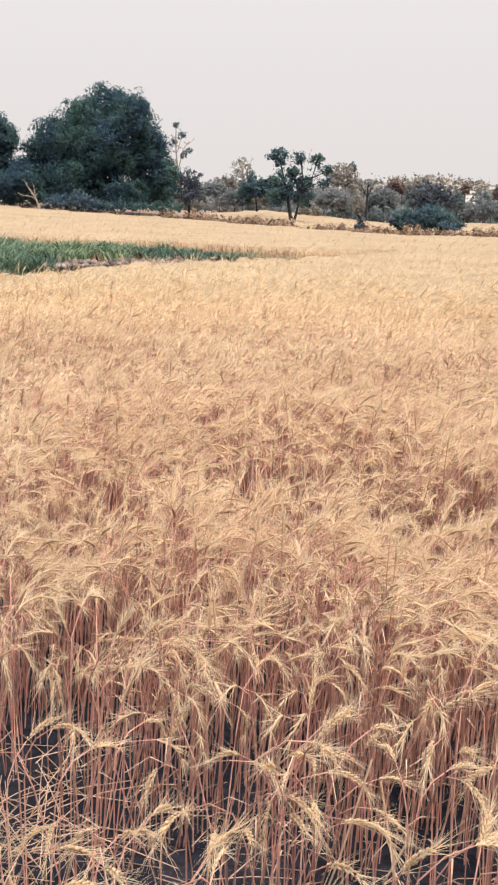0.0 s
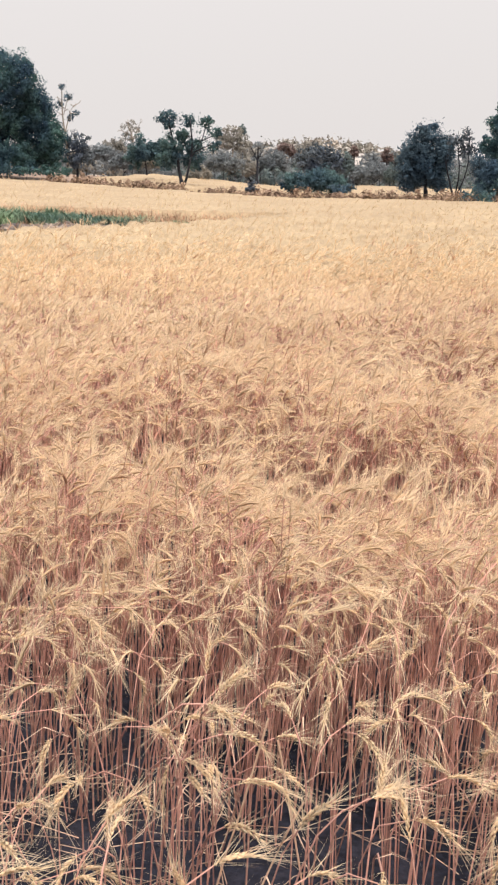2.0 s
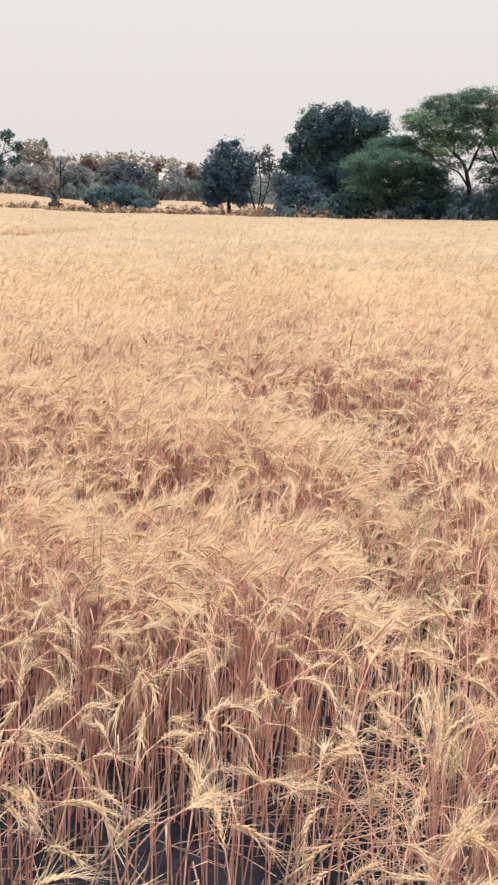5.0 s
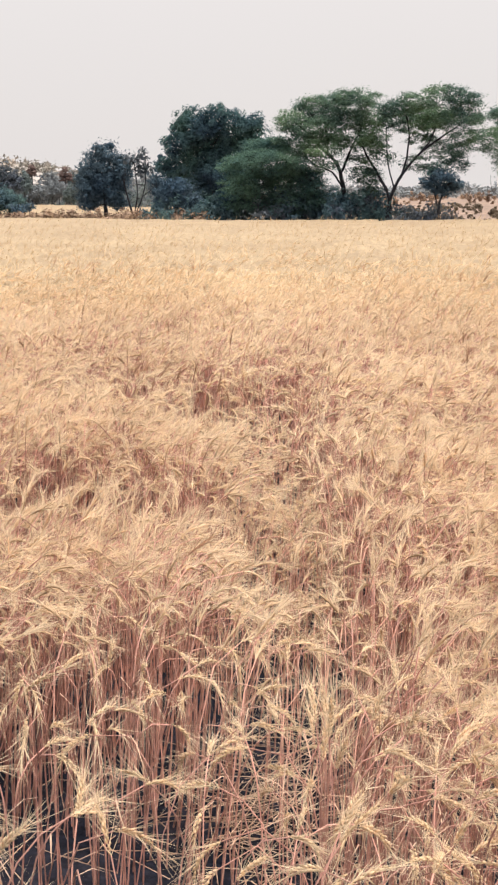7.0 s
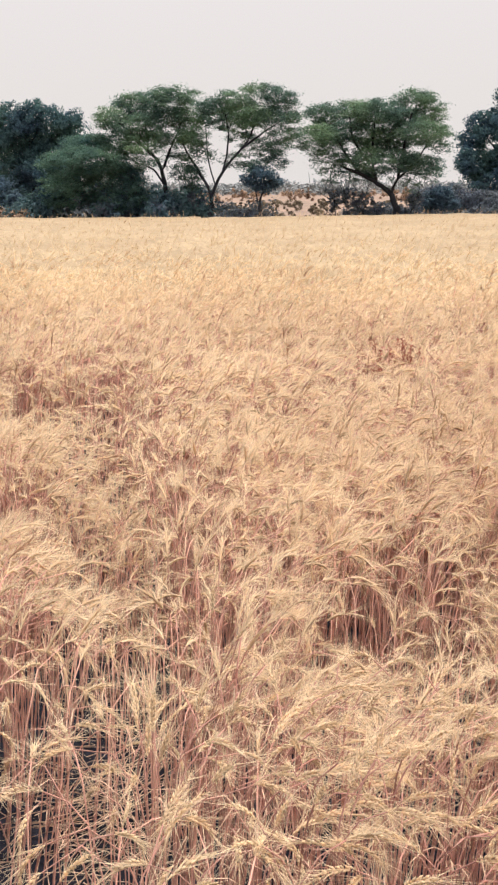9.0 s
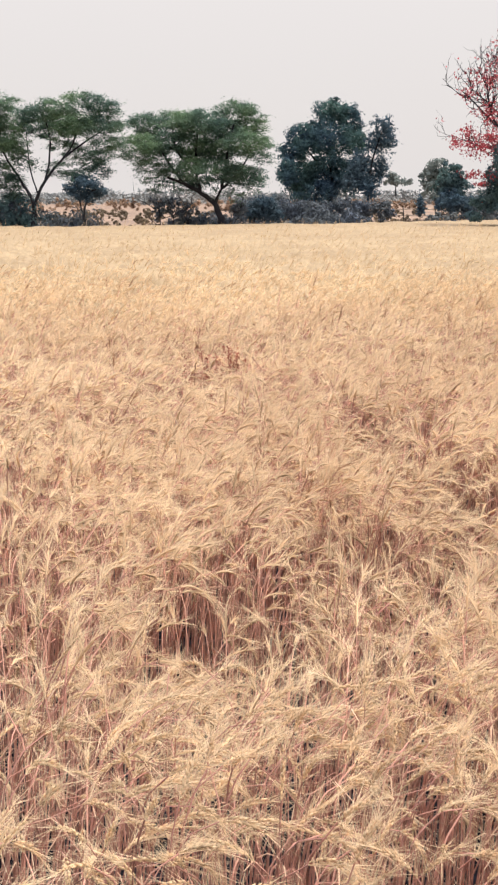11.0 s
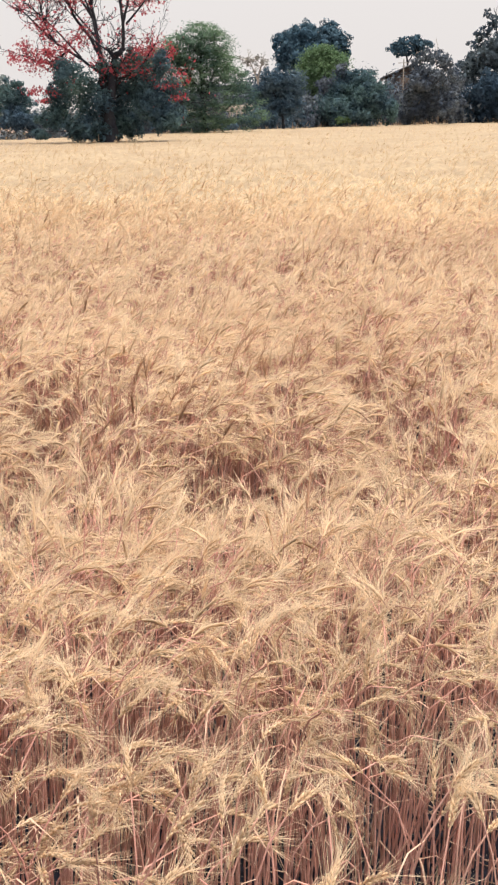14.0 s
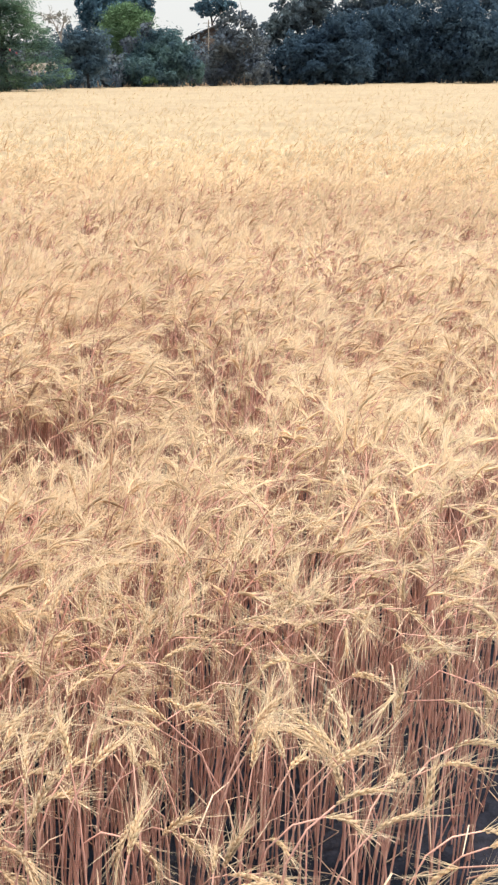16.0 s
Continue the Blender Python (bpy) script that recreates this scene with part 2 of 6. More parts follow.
# ---- ground ----
def build_ground():
    s = Soup()
    rings = np.concatenate([np.linspace(0.0, 6, 7)[1:], np.geomspace(7, 2600, 70)])
    az = np.radians(np.arange(0, 360, 2.0))
    R, A = np.meshgrid(rings, az, indexing="ij")
    x, y = R * np.sin(A), R * np.cos(A)
    z = ground(x, y) + 0.02 * np.sin(x * 3.1) * np.sin(y * 2.7) * (R < 60)
    v = np.stack([x, y, z], -1).reshape(-1, 3)
    n = len(az)
    i, j = np.meshgrid(np.arange(len(rings) - 1), np.arange(n), indexing="ij")
    q = np.stack([i * n + j, (i + 1) * n + j, (i + 1) * n + (j + 1) % n, i * n + (j + 1) % n], -1).reshape(-1, 4)
    ctr = v[q].mean(1)
    d, caz = np.hypot(ctr[:, 0], ctr[:, 1]), np.degrees(np.arctan2(ctr[:, 0], ctr[:, 1]))
    crop = d < edge(caz)
    s.v.append(v)
    s.n = len(v)
    s.f += [q[crop], q[~crop]]
    s.m += [0, 1]
    s.add(np.concatenate([[[0, 0, 0.0]], v[:n]]), np.stack([np.zeros(n, int), 1 + np.arange(n), 1 + (np.arange(n) + 1) % n], -1), 0)
    return tagged(new("ground", s.mesh("ground", [SOIL, DRYLAND], True)), "dark field soil, deepened for shade, dry straw-coloured land beyond the crop", "ground", kind="structure")


build_ground()


# ---- the standing wheat ----
def scatter():
    """Random places in the field, dense at the camera's feet and thinning with the distance; sorted into five kinds of detail with soft borders."""
    r = np.concatenate([np.geomspace(1.5, 3.3, 40), np.geomspace(3.4, 150, 400)])
    dens = np.where(r < 16, 480 * (4.5 / np.maximum(r, 4.5)) ** 1.25, np.where(r < 25, 88 * (16 / r) ** 1.3, 49 * (25 / r) ** 3.0))
    span = radians(102)
    mass = np.concatenate([[0], np.cumsum(0.5 * (dens[1:] * r[1:] + dens[:-1] * r[:-1]) * np.diff(r))]) * span
    n = int(mass[-1])
    d = np.interp(rng.random(n) * mass[-1], mass, r)
    a = radians(-16) + rng.random(n) * span
    x, y = d * np.sin(a), d * np.cos(a)
    keep = (d < edge(np.degrees(a)) - 0.4) & ~in_patch(x, y, 0.1)
    keep &= rng.random(n) < 0.06 + 0.94 * np.clip(lushness(x, y), 0, 1)
    # a few plants stand before the margin, more at the trampled corner
    keep &= rng.random(n) < np.maximum(front(x, y), np.interp(np.degrees(a), (-16, 1, 6, 16, 30, 60, 68), (0.4, 0.28, 0.12, 0.1, 0.12, 0.4, 0.65)))
    keep &= rng.random(n) < 1 - 0.55 * dip(x, y)
    # the crop stands thinner at its trampled corner
    keep &= rng.random(n) < 1 - np.interp(d, (2.7, 4.0), (0.2, 0)) * np.interp(np.degrees(a), (18, 26), (1, 0))
    keep &= rng.random(n) < 1 - np.interp(d, (2.2, 2.9), (0.3, 0)) * np.interp(np.degrees(a), (26, 32, 48, 60), (0, 1, 0.8, 0))
    x, y, d = x[keep], y[keep], d[keep]
    soft = d * np.exp(0.16 * rng.standard_normal(len(d)))
    return [(x[k], y[k]) for k in (soft < 2.8, (soft >= 2.8) & (soft < 7.5), (soft >= 7.5) & (soft < 11.5), (soft >= 11.5) & (soft < 17), soft >= 17)]


def wheat(soup, x, y, z=None, rings=5, sides=3, ear="loft", awns=14, leaves=1, thick=1.0, low=0.0, tall=None, lean=None, nod=None, ear_slot=1, awn_slot=2):
    """Wheat plants at x, y: a bending stalk, a nodding ear and its awns, and dry leaf blades."""
    n = len(x)
    z = ground(x, y) if z is None else z
    thick = np.maximum(1.0, (np.hypot(x, y) / 4.0) ** 0.75) * thick     # what is far off stands for several
    big = np.maximum(1.0, thick) ** 0.22
    lush = lushness(x, y)
    patchy = 0.5 + 0.5 * np.sin(x * 0.9 + 2 * np.sin(y * 0.45)) * np.sin(y * 0.7 + 1)
    wild = {"far": 0.022, "rough": 0.035}.get(ear, 0.05)
    deep = dip(x, y)
    h = (0.79 + wild * rng.standard_normal(n).clip(-2, 1.6) + 0.05 * patchy) * (1 - 0.16 * (1 - lush) * np.interp(np.hypot(x, y), (14, 30), (1, 0.3))) * (1 - deep * rng.uniform(0.32, 0.58, n)) if tall is None else tall
    if lean is None:
        lean = radians(105) + 0.5 * np.arctan2(x, y) + 0.5 * np.sin(x * 1.3 + y * 0.8) + 1.15 * rng.standard_normal(n)
    if nod is None:
        nod = np.radians(np.clip((84 if ear in ("far", "rough") else 90) + 36 * rng.standard_normal(n), 2, 150))
    tilt = np.radians(np.abs(5 + 7 * rng.standard_normal(n)))
    L = np.stack([np.sin(lean), np.cos(lean), np.zeros(n)], -1)
    B = np.stack([np.cos(lean), -np.sin(lean), np.zeros(n)], -1)
    up = np.array([0, 0, 1.0])
    # stalk
    s = low + (1 - low) * np.linspace(0, 1, rings) ** 0.35
    ds = np.diff(s, prepend=0)
    bend = np.clip((s - 0.84) / 0.16, 0, 1) ** 1.3
    th = tilt[:, None] * (0.4 + s) + nod[:, None] * 0.55 * bend
    step = (np.sin(th)[..., None] * L[:, None] + np.cos(th)[..., None] * up) * (ds * 1.04)[None, :, None] * h[:, None, None]
    base = np.stack([x, y, z], -1)
    pts = base[:, None] + np.cumsum(step, 1)
    rad = thick[:, None] * 0.0025 * (1.15 - 0.45 * s)[None, :] * (0.8 + 0.4 * rng.random(n))[:, None]
    nrm = np.cos(th)[..., None] * L[:, None] - np.sin(th)[..., None] * up
    ang = np.arange(sides) * 2 * np.pi / sides
    ring = pts[:, :, None] + rad[..., None, None] * (np.cos(ang)[:, None] * B[:, None, None] + np.sin(ang)[:, None] * nrm[:, :, None])
    if ear != "far":
        soup.add(ring, tube_faces(n, rings, sides, rings * sides), 0)
    # ear
    m = {"spikelets": 7, "loft": 5, "rough": 4, "far": 3}[ear]
    el = 0.085 * (0.75 + 0.5 * rng.random(n)) * big
    se = np.linspace(0, 1, m)
    the = (tilt * 1.4 + nod * 0.55)[:, None] + nod[:, None] * 0.6 * se
    tan = np.sin(the)[..., None] * L[:, None] + np.cos(the)[..., None] * up
    ens = np.cos(the)[..., None] * L[:, None] - np.sin(the)[..., None] * up
    est = np.cumsum(tan * (np.diff(se, prepend=0) * 1.0)[None, :, None] * el[:, None, None], 1)
    ep = pts[:, -1:] + est
    spin = rng.random(n) * np.pi
    c, sn = np.cos(spin)[:, None, None], np.sin(spin)[:, None, None]
    E1, E2 = B[:, None] * c + ens * sn, -B[:, None] * sn + ens * c
    if ear == "spikelets":
        k = 22
        t = np.linspace(0.02, 0.97, k)
        idx = t * (m - 1)
        i0 = np.minimum(idx.astype(int), m - 2)
        fr = (idx - i0)[None, :, None]
        cp = ep[:, i0] * (1 - fr) + ep[:, i0 + 1] * fr
        ct, c1, c2 = tan[:, i0], E1[:, i0], E2[:, i0]
        side = np.where(np.arange(k) % 2, 1.0, -1.0)[None, :, None]
        wig = 0.35 * np.where(np.arange(k) % 4 < 2, 1.0, -1.0)[None, :, None]
        out = unit(c1 * side + c2 * wig)
        size = np.sin(np.pi * (0.18 + 0.72 * t))[None, :, None]
        ax = unit(ct + 0.34 * out)
        perp = unit(np.cross(ax, out))
        o2 = np.cross(perp, ax)
        ln, w = 0.0165 * size, 0.0038 * size
        a = cp + out * 0.0012
        mid = a + ax * ln * 0.42
        vs = np.stack([a, mid + o2 * w, mid + perp * w * 0.9, mid - o2 * w * 0.7, mid - perp * w * 0.9, a + ax * ln], 2)
        f = np.array([[0, 2, 1], [0, 3, 2], [0, 4, 3], [0, 1, 4], [5, 1, 2], [5, 2, 3], [5, 3, 4], [5, 4, 1]])
        soup.add(vs, (np.arange(n * k)[:, None, None] * 6 + f).reshape(-1, 3), ear_slot)
    elif ear != "far":
        es = 3
        w = 0.0043 * np.sin(np.pi * (0.14 + 0.8 * se)) * (1 + (0.2 if ear == "loft" else 0.0) * np.where(np.arange(m) % 2, 1, -1)) * thick[:, None] ** 0.42
        a2 = np.arange(es) * 2 * np.pi / es
        ring = ep[:, :, None] + w[:, :, None, None] * (1.35 * np.cos(a2)[:, None] * E1[:, :, None] + 0.8 * np.sin(a2)[:, None] * E2[:, :, None])
        soup.add(ring, tube_faces(n, m, es, m * es), ear_slot)
    # awns
    if awns:
        j = rng.integers(0, m, (n, awns))
        rows = np.arange(n)[:, None]
        a0, at = ep[rows, j], tan[rows, j]
        turn = rng.random((n, awns)) * 2 * np.pi
        out = np.cos(turn)[..., None] * E1[rows, j] + np.sin(turn)[..., None] * E2[rows, j]
        open_ = np.tan(np.radians(rng.uniform(6, 38, (n, awns))))[..., None]
        d = unit(at + out * open_)
        ln = rng.uniform(0.055, 0.112, (n, awns))[..., None] * big[:, None, None] 
        w = unit(np.cross(d, rng.standard_normal((n, awns, 3)))) * {"spikelets": 0.00065, "far": 0.0017}.get(ear, 0.00105) * thick[:, None, None] ** 0.75
        vs = np.stack([a0 + w, a0 - w, a0 + d * ln], 2)
        soup.add(vs, np.arange(n * awns * 3).reshape(-1, 3), awn_slot)
    # dry leaf blades, drooping from the stalk
    for _ in range(leaves):
        i = rng.integers(1, max(rings - 1, 2), n)
        p = pts[np.arange(n), i]
        a = rng.random(n) * 2 * np.pi
        o = np.stack([np.sin(a), np.cos(a), np.zeros(n)], -1)
        side = np.stack([np.cos(a), -np.sin(a), np.zeros(n)], -1)
        ln = rng.uniform(0.05, 0.16, n)[:, None]
        wd = rng.uniform(0.0008, 0.002, n)[:, None]
        rise = rng.uniform(-0.2, 0.8, n)[:, None]
        p1 = p + o * ln * 0.4 + up * ln * 0.45 * rise
        p2 = p + o * ln * 0.8 + up * ln * (0.3 * rise - 0.25)
        p3 = p + o * ln * 0.95 + up * ln * (0.1 * rise - 0.7)
        tw = side * 0.6 + up * 0.5
        vs = np.stack([p - side * wd * 0.6, p + side * wd * 0.6, p1 - side * wd, p1 + side * wd, p2 - tw * wd, p2 + tw * wd, p3], 1)
        soup.add(vs, (np.arange(n)[:, None, None] * 7 + np.array([[0, 1, 3], [0, 3, 2], [2, 3, 5], [2, 5, 4], [4, 5, 6]])).reshape(-1, 3), 3)
    return ep[:, 0]


WHEAT_MATS = [STRAW, EAR, AWN, BLADE, DARKEAR]


def two_tones(soup, xy, **how):
    """Most plants pale; a few, more in some patches, with upright brown ears."""
    x, y = xy
    dark = rng.random(len(x)) < 0.012 + 0.2 * np.clip(np.sin(x * 0.8 + 1.7 * np.sin(y * 0.5)) * np.sin(y * 0.9 + 0.6 * x) - 0.5, 0, 1)
    wheat(soup, x[~dark], y[~dark], **how)
    how["nod"] = np.radians(rng.uniform(8, 75, dark.sum()))
    wheat(soup, x[dark], y[dark], ear_slot=4, awn_slot=4, **how)


crop = Soup()
lots = scatter()
# the plants at the camera's feet are built one by one at the end
lone = np.flatnonzero(np.hypot(*lots[0]) < 2.5)[:130]
LONE = (lots[0][0][lone], lots[0][1][lone])
lots[0] = (np.delete(lots[0][0], lone), np.delete(lots[0][1], lone))
wheat(crop, *lots[0], rings=7, ear="spikelets", awns=36, leaves=1)
two_tones(crop, lots[1], rings=4, awns=29, leaves=0)
tagged(new("wheat_crop", crop.mesh("wheat_crop", WHEAT_MATS)), "ripe golden bearded wheat with nodding ears standing dense", "wheat", kind="stuff")
middle, far = Soup(), Soup()
two_tones(middle, lots[2], rings=3, ear="rough", awns=20, leaves=0, low=0.3)
two_tones(far, lots[3], rings=2, ear="rough", awns=14, leaves=0, low=0.88)
wheat(far, *lots[4], rings=2, sides=3, ear="far", awns=5, leaves=0, low=0.96, awn_slot=5)
tagged(new("wheat_crop_middle", middle.mesh("wheat_crop_middle", [STRAW, PALEEAR, AWN, BLADE, DARKEAR])), "ripe golden wheat with arching bearded ears farther in", "wheat", kind="stuff")
tagged(new("wheat_crop_far", far.mesh("wheat_crop_far", [PALEEAR, PALEEAR, AWN, BLADE, DARKEAR, FARAWN])), "ripe pale golden wheat reaching to the field edge", "wheat", kind="stuff")


def build_canopy():
    """The closed top of the crop farther off, sinking to the soil at the field's edge and round the grassy strip."""
    s = Soup()
    az = np.radians(np.arange(-20, 92.01, 0.33))
    t = np.concatenate([np.geomspace(10.5, 36, 90), np.geomspace(36.6, 161, 60)])
    R, A = np.meshgrid(t, az, indexing="ij")
    E = edge(np.degrees(A))
    R = np.minimum(R, E)
    x, y = R * np.sin(A), R * np.cos(A)
    g = ground(x, y)
    top = np.interp(R, (10.5, 12, 14, 18, 30), (-0.05, 0.45, 0.65, 0.75, 0.8))
    bumps = 0.035 * np.sin(x * 2.3 + np.sin(y * 1.7)) * np.sin(y * 2.9 + 1.2 * np.sin(x)) + np.interp(R, (8, 20), (0.07, 0.04)) * rng.standard_normal(R.shape)
    lush = lushness(x, y)
    thin = 1 - np.clip((lush - 0.4) / 0.5, 0, 1)
    z = g + top * (1 - thin * np.interp(R, (14, 26), (0.75, 0.08))) + bumps * np.minimum(top * 2, 1) * np.interp(R, (20, 40), (1, 0.25))
    z = np.where(lush < 0.5, g - 0.05, z)
    z = np.where((R >= E - 0.05) | in_patch(x, y, 0.05), g - 0.06, z)
    n = len(az)
    i, j = np.meshgrid(np.arange(len(t) - 1), np.arange(n - 1), indexing="ij")
    q = np.stack([i * n + j, i * n + j + 1, (i + 1) * n + j + 1, (i + 1) * n + j], -1).reshape(-1, 4)
    v = np.stack([x, y, z], -1).reshape(-1, 3)
    q = q[np.ptp(np.hypot(v[q][:, :, 0], v[q][:, :, 1]), axis=1) > 0.02]
    s.add(v, q)
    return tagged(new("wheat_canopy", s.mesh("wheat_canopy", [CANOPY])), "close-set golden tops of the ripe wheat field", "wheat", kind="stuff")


build_canopy()


def second_plot():
    """Another plot of ripe wheat beyond the weedy margin, before the scrub."""
    az = np.radians(np.arange(-3, 21.01, 0.3))
    t = np.linspace(0, 1, 40)
    T, A = np.meshgrid(t, az, indexing="ij")
    dg = np.degrees(A)
    R = (edge(dg) + 5.0) * (1 - T) + (91 + 3 * np.sin(dg * 0.7)) * T
    x, y = R * np.sin(A), R * np.cos(A)
    rim = (T < 0.01) | (T > 0.99) | (dg < -2.9) | (dg > 20.9)
    z = ground(x, y) + np.where(rim, -0.05, 0.78 * np.clip((dg + 3) / 3.5, 0, 1) ** 0.7 + rng.normal(0, 0.03, R.shape))
    n = len(az)
    i, j = np.meshgrid(np.arange(len(t) - 1), np.arange(n - 1), indexing="ij")
    q = np.stack([i * n + j, i * n + j + 1, (i + 1) * n + j + 1, (i + 1) * n + j], -1).reshape(-1, 4)
    s = Soup()
    s.add(np.stack([x, y, z], -1), q)
    m = 2200
    u = rng.random(m)
    a = rng.uniform(0.5, 20.8, m)
    d = (edge(a) + 5.2) * (1 - u) + 90 * u
    a = np.radians(a)
    ears = Soup()
    wheat(ears, d * np.sin(a), d * np.cos(a), rings=2, ear="far", awns=4, leaves=0, low=0.96)
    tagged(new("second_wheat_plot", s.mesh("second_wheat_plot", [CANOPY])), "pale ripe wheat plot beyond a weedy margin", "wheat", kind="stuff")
    tagged(new("second_plot_ears", ears.mesh("second_plot_ears", [PALEEAR, PALEEAR, FARAWN])), "pale ripe ears of a farther wheat plot", "wheat", kind="stuff")


second_plot()

# ---- materials of trees and scrub ----
# blue in the dark leaf and bark colours stands for bluish shade
MANGO = material("dark_glossy_leaf", (0.054, 0.098, 0.15), (0.09, 0.165, 0.15), 0.5, 0.8, island=0.4, through_light=0.5, gloss=0.08)
TREELEAF = material("green_leaf", (0.066, 0.114, 0.155), (0.108, 0.178, 0.17), 0.6, 0.85, island=0.4, through_light=0.45, gloss=0.08)
ACACIA = material("feathery_acacia_leaf", (0.08, 0.14, 0.135), (0.165, 0.255, 0.15), 0.5, 0.7, island=0.35, through_light=0.5, gloss=0.08)
# acacia leaf again, bluer and darker: shade put into the colour
SHADEDACACIA = material("shaded_acacia_leaf", (0.074, 0.145, 0.15), (0.135, 0.23, 0.16), 0.5, 0.75, island=0.35, through_light=0.5, gloss=0.08)
OLIVE = material("dusty_olive_leaf", (0.076, 0.099, 0.140), (0.137, 0.158, 0.171), 0.6, 0.8, island=0.4, through_light=0.25, gloss=0.08)
BROADOLIVE = material("broad_olive_leaf", (0.065, 0.093, 0.130), (0.113, 0.144, 0.158), 0.5, 0.85, island=0.4, through_light=0.25, gloss=0.08)
GREYLEAF = material("grey_dusty_leaf", (0.058, 0.101, 0.148), (0.098, 0.147, 0.183), 0.6, 0.9, island=0.35, through_light=0.3, gloss=0.08)
# a dry leaf, its colour paled further to carry distance haze
PALELEAF = material("pale_dry_leaf", (0.26, 0.252, 0.23), (0.33, 0.31, 0.275), 0.4, 0.9, island=0.15, through_light=0.3, gloss=0.08)
RUSTLEAF = material("rusty_leaf", (0.17, 0.125, 0.12), (0.225, 0.17, 0.155), 0.5, 0.9, island=0.15, through_light=0.3, gloss=0.08)
RUSTOLIVE = material("brown_olive_leaf", (0.13, 0.108, 0.085), (0.18, 0.148, 0.108), 0.6, 0.8, island=0.35, through_light=0.28, gloss=0.08)
LIMELEAF = material("fresh_green_leaf", (0.105, 0.18, 0.1), (0.15, 0.235, 0.12), 0.6, 0.7, island=0.3, through_light=0.2, gloss=0.08)
# both far leaves take the haze as a bluish cast in their colour
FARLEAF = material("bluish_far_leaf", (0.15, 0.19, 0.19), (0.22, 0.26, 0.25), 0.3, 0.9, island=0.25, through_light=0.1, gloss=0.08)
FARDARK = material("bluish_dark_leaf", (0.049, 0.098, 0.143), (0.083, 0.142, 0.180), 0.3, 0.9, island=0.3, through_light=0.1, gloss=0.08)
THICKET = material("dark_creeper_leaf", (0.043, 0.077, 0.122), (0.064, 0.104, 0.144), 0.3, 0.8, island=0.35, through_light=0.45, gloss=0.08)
BLOSSOM = material("red_blossom", (0.34, 0.045, 0.068), (0.5, 0.1, 0.12), 0.8, 0.6, island=0.35, through_light=0.25)
BARK = material("dark_bark", (0.017, 0.019, 0.029), (0.031, 0.033, 0.040), 3.0, 0.9, fine=0.3, bump=0.6)
PALEBARK = material("pale_dry_bark", (0.3, 0.25, 0.21), (0.42, 0.36, 0.3), 3.0, 0.9, fine=0.25, bump=0.4)
MUDWALL = material("brown_plaster", (0.086, 0.063, 0.056), (0.112, 0.086, 0.074), 0.8, 0.9, fine=0.15, bump=0.3)
ROOF = material("pale_roof_sheet", (0.2, 0.195, 0.2), (0.28, 0.27, 0.27), 1.0, 0.6, fine=0.1)


# far scrub leaves: distance haze is put into these paler, bluish colours
GREYFAR = material("hazed_grey_leaf", (0.178, 0.205, 0.225), (0.245, 0.262, 0.272), 0.3, 0.95, island=0.14, through_light=0.3, gloss=0.05)
OLIVEFAR = material("hazed_olive_leaf", (0.118, 0.158, 0.168), (0.175, 0.208, 0.2), 0.3, 0.95, island=0.15, through_light=0.3, gloss=0.05)


# ---- plants ----
def tube(soup, pts, r0, r1, sides=5, slot=0):
    """A tapered limb along a line of points, closed at its tip."""
    pts = np.asarray(pts, float)
    t = unit(np.gradient(pts, axis=0))
    ref = np.where(np.abs(t[:, 2:3]) > 0.9, np.array([[1.0, 0, 0]]), np.array([[0, 0, 1.0]]))
    a = unit(np.cross(t, ref))
    b = np.cross(t, a)
    n = len(pts)
    ang = np.arange(sides) * 2 * np.pi / sides
    r = np.linspace(r0, r1, n)[:, None, None]
    ring = pts[:, None] + r * (np.cos(ang)[None, :, None] * a[:, None] + np.sin(ang)[None, :, None] * b[:, None])
    soup.add(ring, tube_faces(1, n, sides, n * sides), slot)
    soup.add(ring[-1], np.array([[0, i, i + 1] for i in range(1, sides - 1)]), slot)
    return pts


def smooth_line(pts, per=4):
    pts = np.asarray(pts, float)
    p = np.concatenate([[2 * pts[0] - pts[1]], pts, [2 * pts[-1] - pts[-2]]])
    out = []
    for i in range(1, len(p) - 2):
        for t in np.arange(per) / per:
            out.append(0.5 * (2 * p[i] + (p[i + 1] - p[i - 1]) * t + (2 * p[i - 1] - 5 * p[i] + 4 * p[i + 1] - p[i + 2]) * t ** 2
                              + (3 * p[i] - p[i - 1] - 3 * p[i + 1] + p[i + 2]) * t ** 3))
    return np.array(out + [pts[-1]])


def grow(soup, rg, start, way, length, r, level, tips):
    """A branchlet that bends upwards and forks."""
    n = 4
    pts, p, d = [start], start, unit(way)
    for _ in range(n):
        d = unit(d + rg.normal(0, 0.22, 3) + np.array([0, 0, 0.1]))
        p = p + d * length / n
        pts.append(p)
    tube(soup, pts, r, r * 0.45, 3)
    tips.append(p)
    if level > 1:
        for k in (1, 2, 3, 4):
            if rg.random() < 0.72:
                side = unit(np.cross(d, rg.standard_normal(3)))
                grow(soup, rg, pts[k], d + side * rg.uniform(0.6, 1.2), length * rg.uniform(0.5, 0.72), r * 0.68, level - 1, tips)


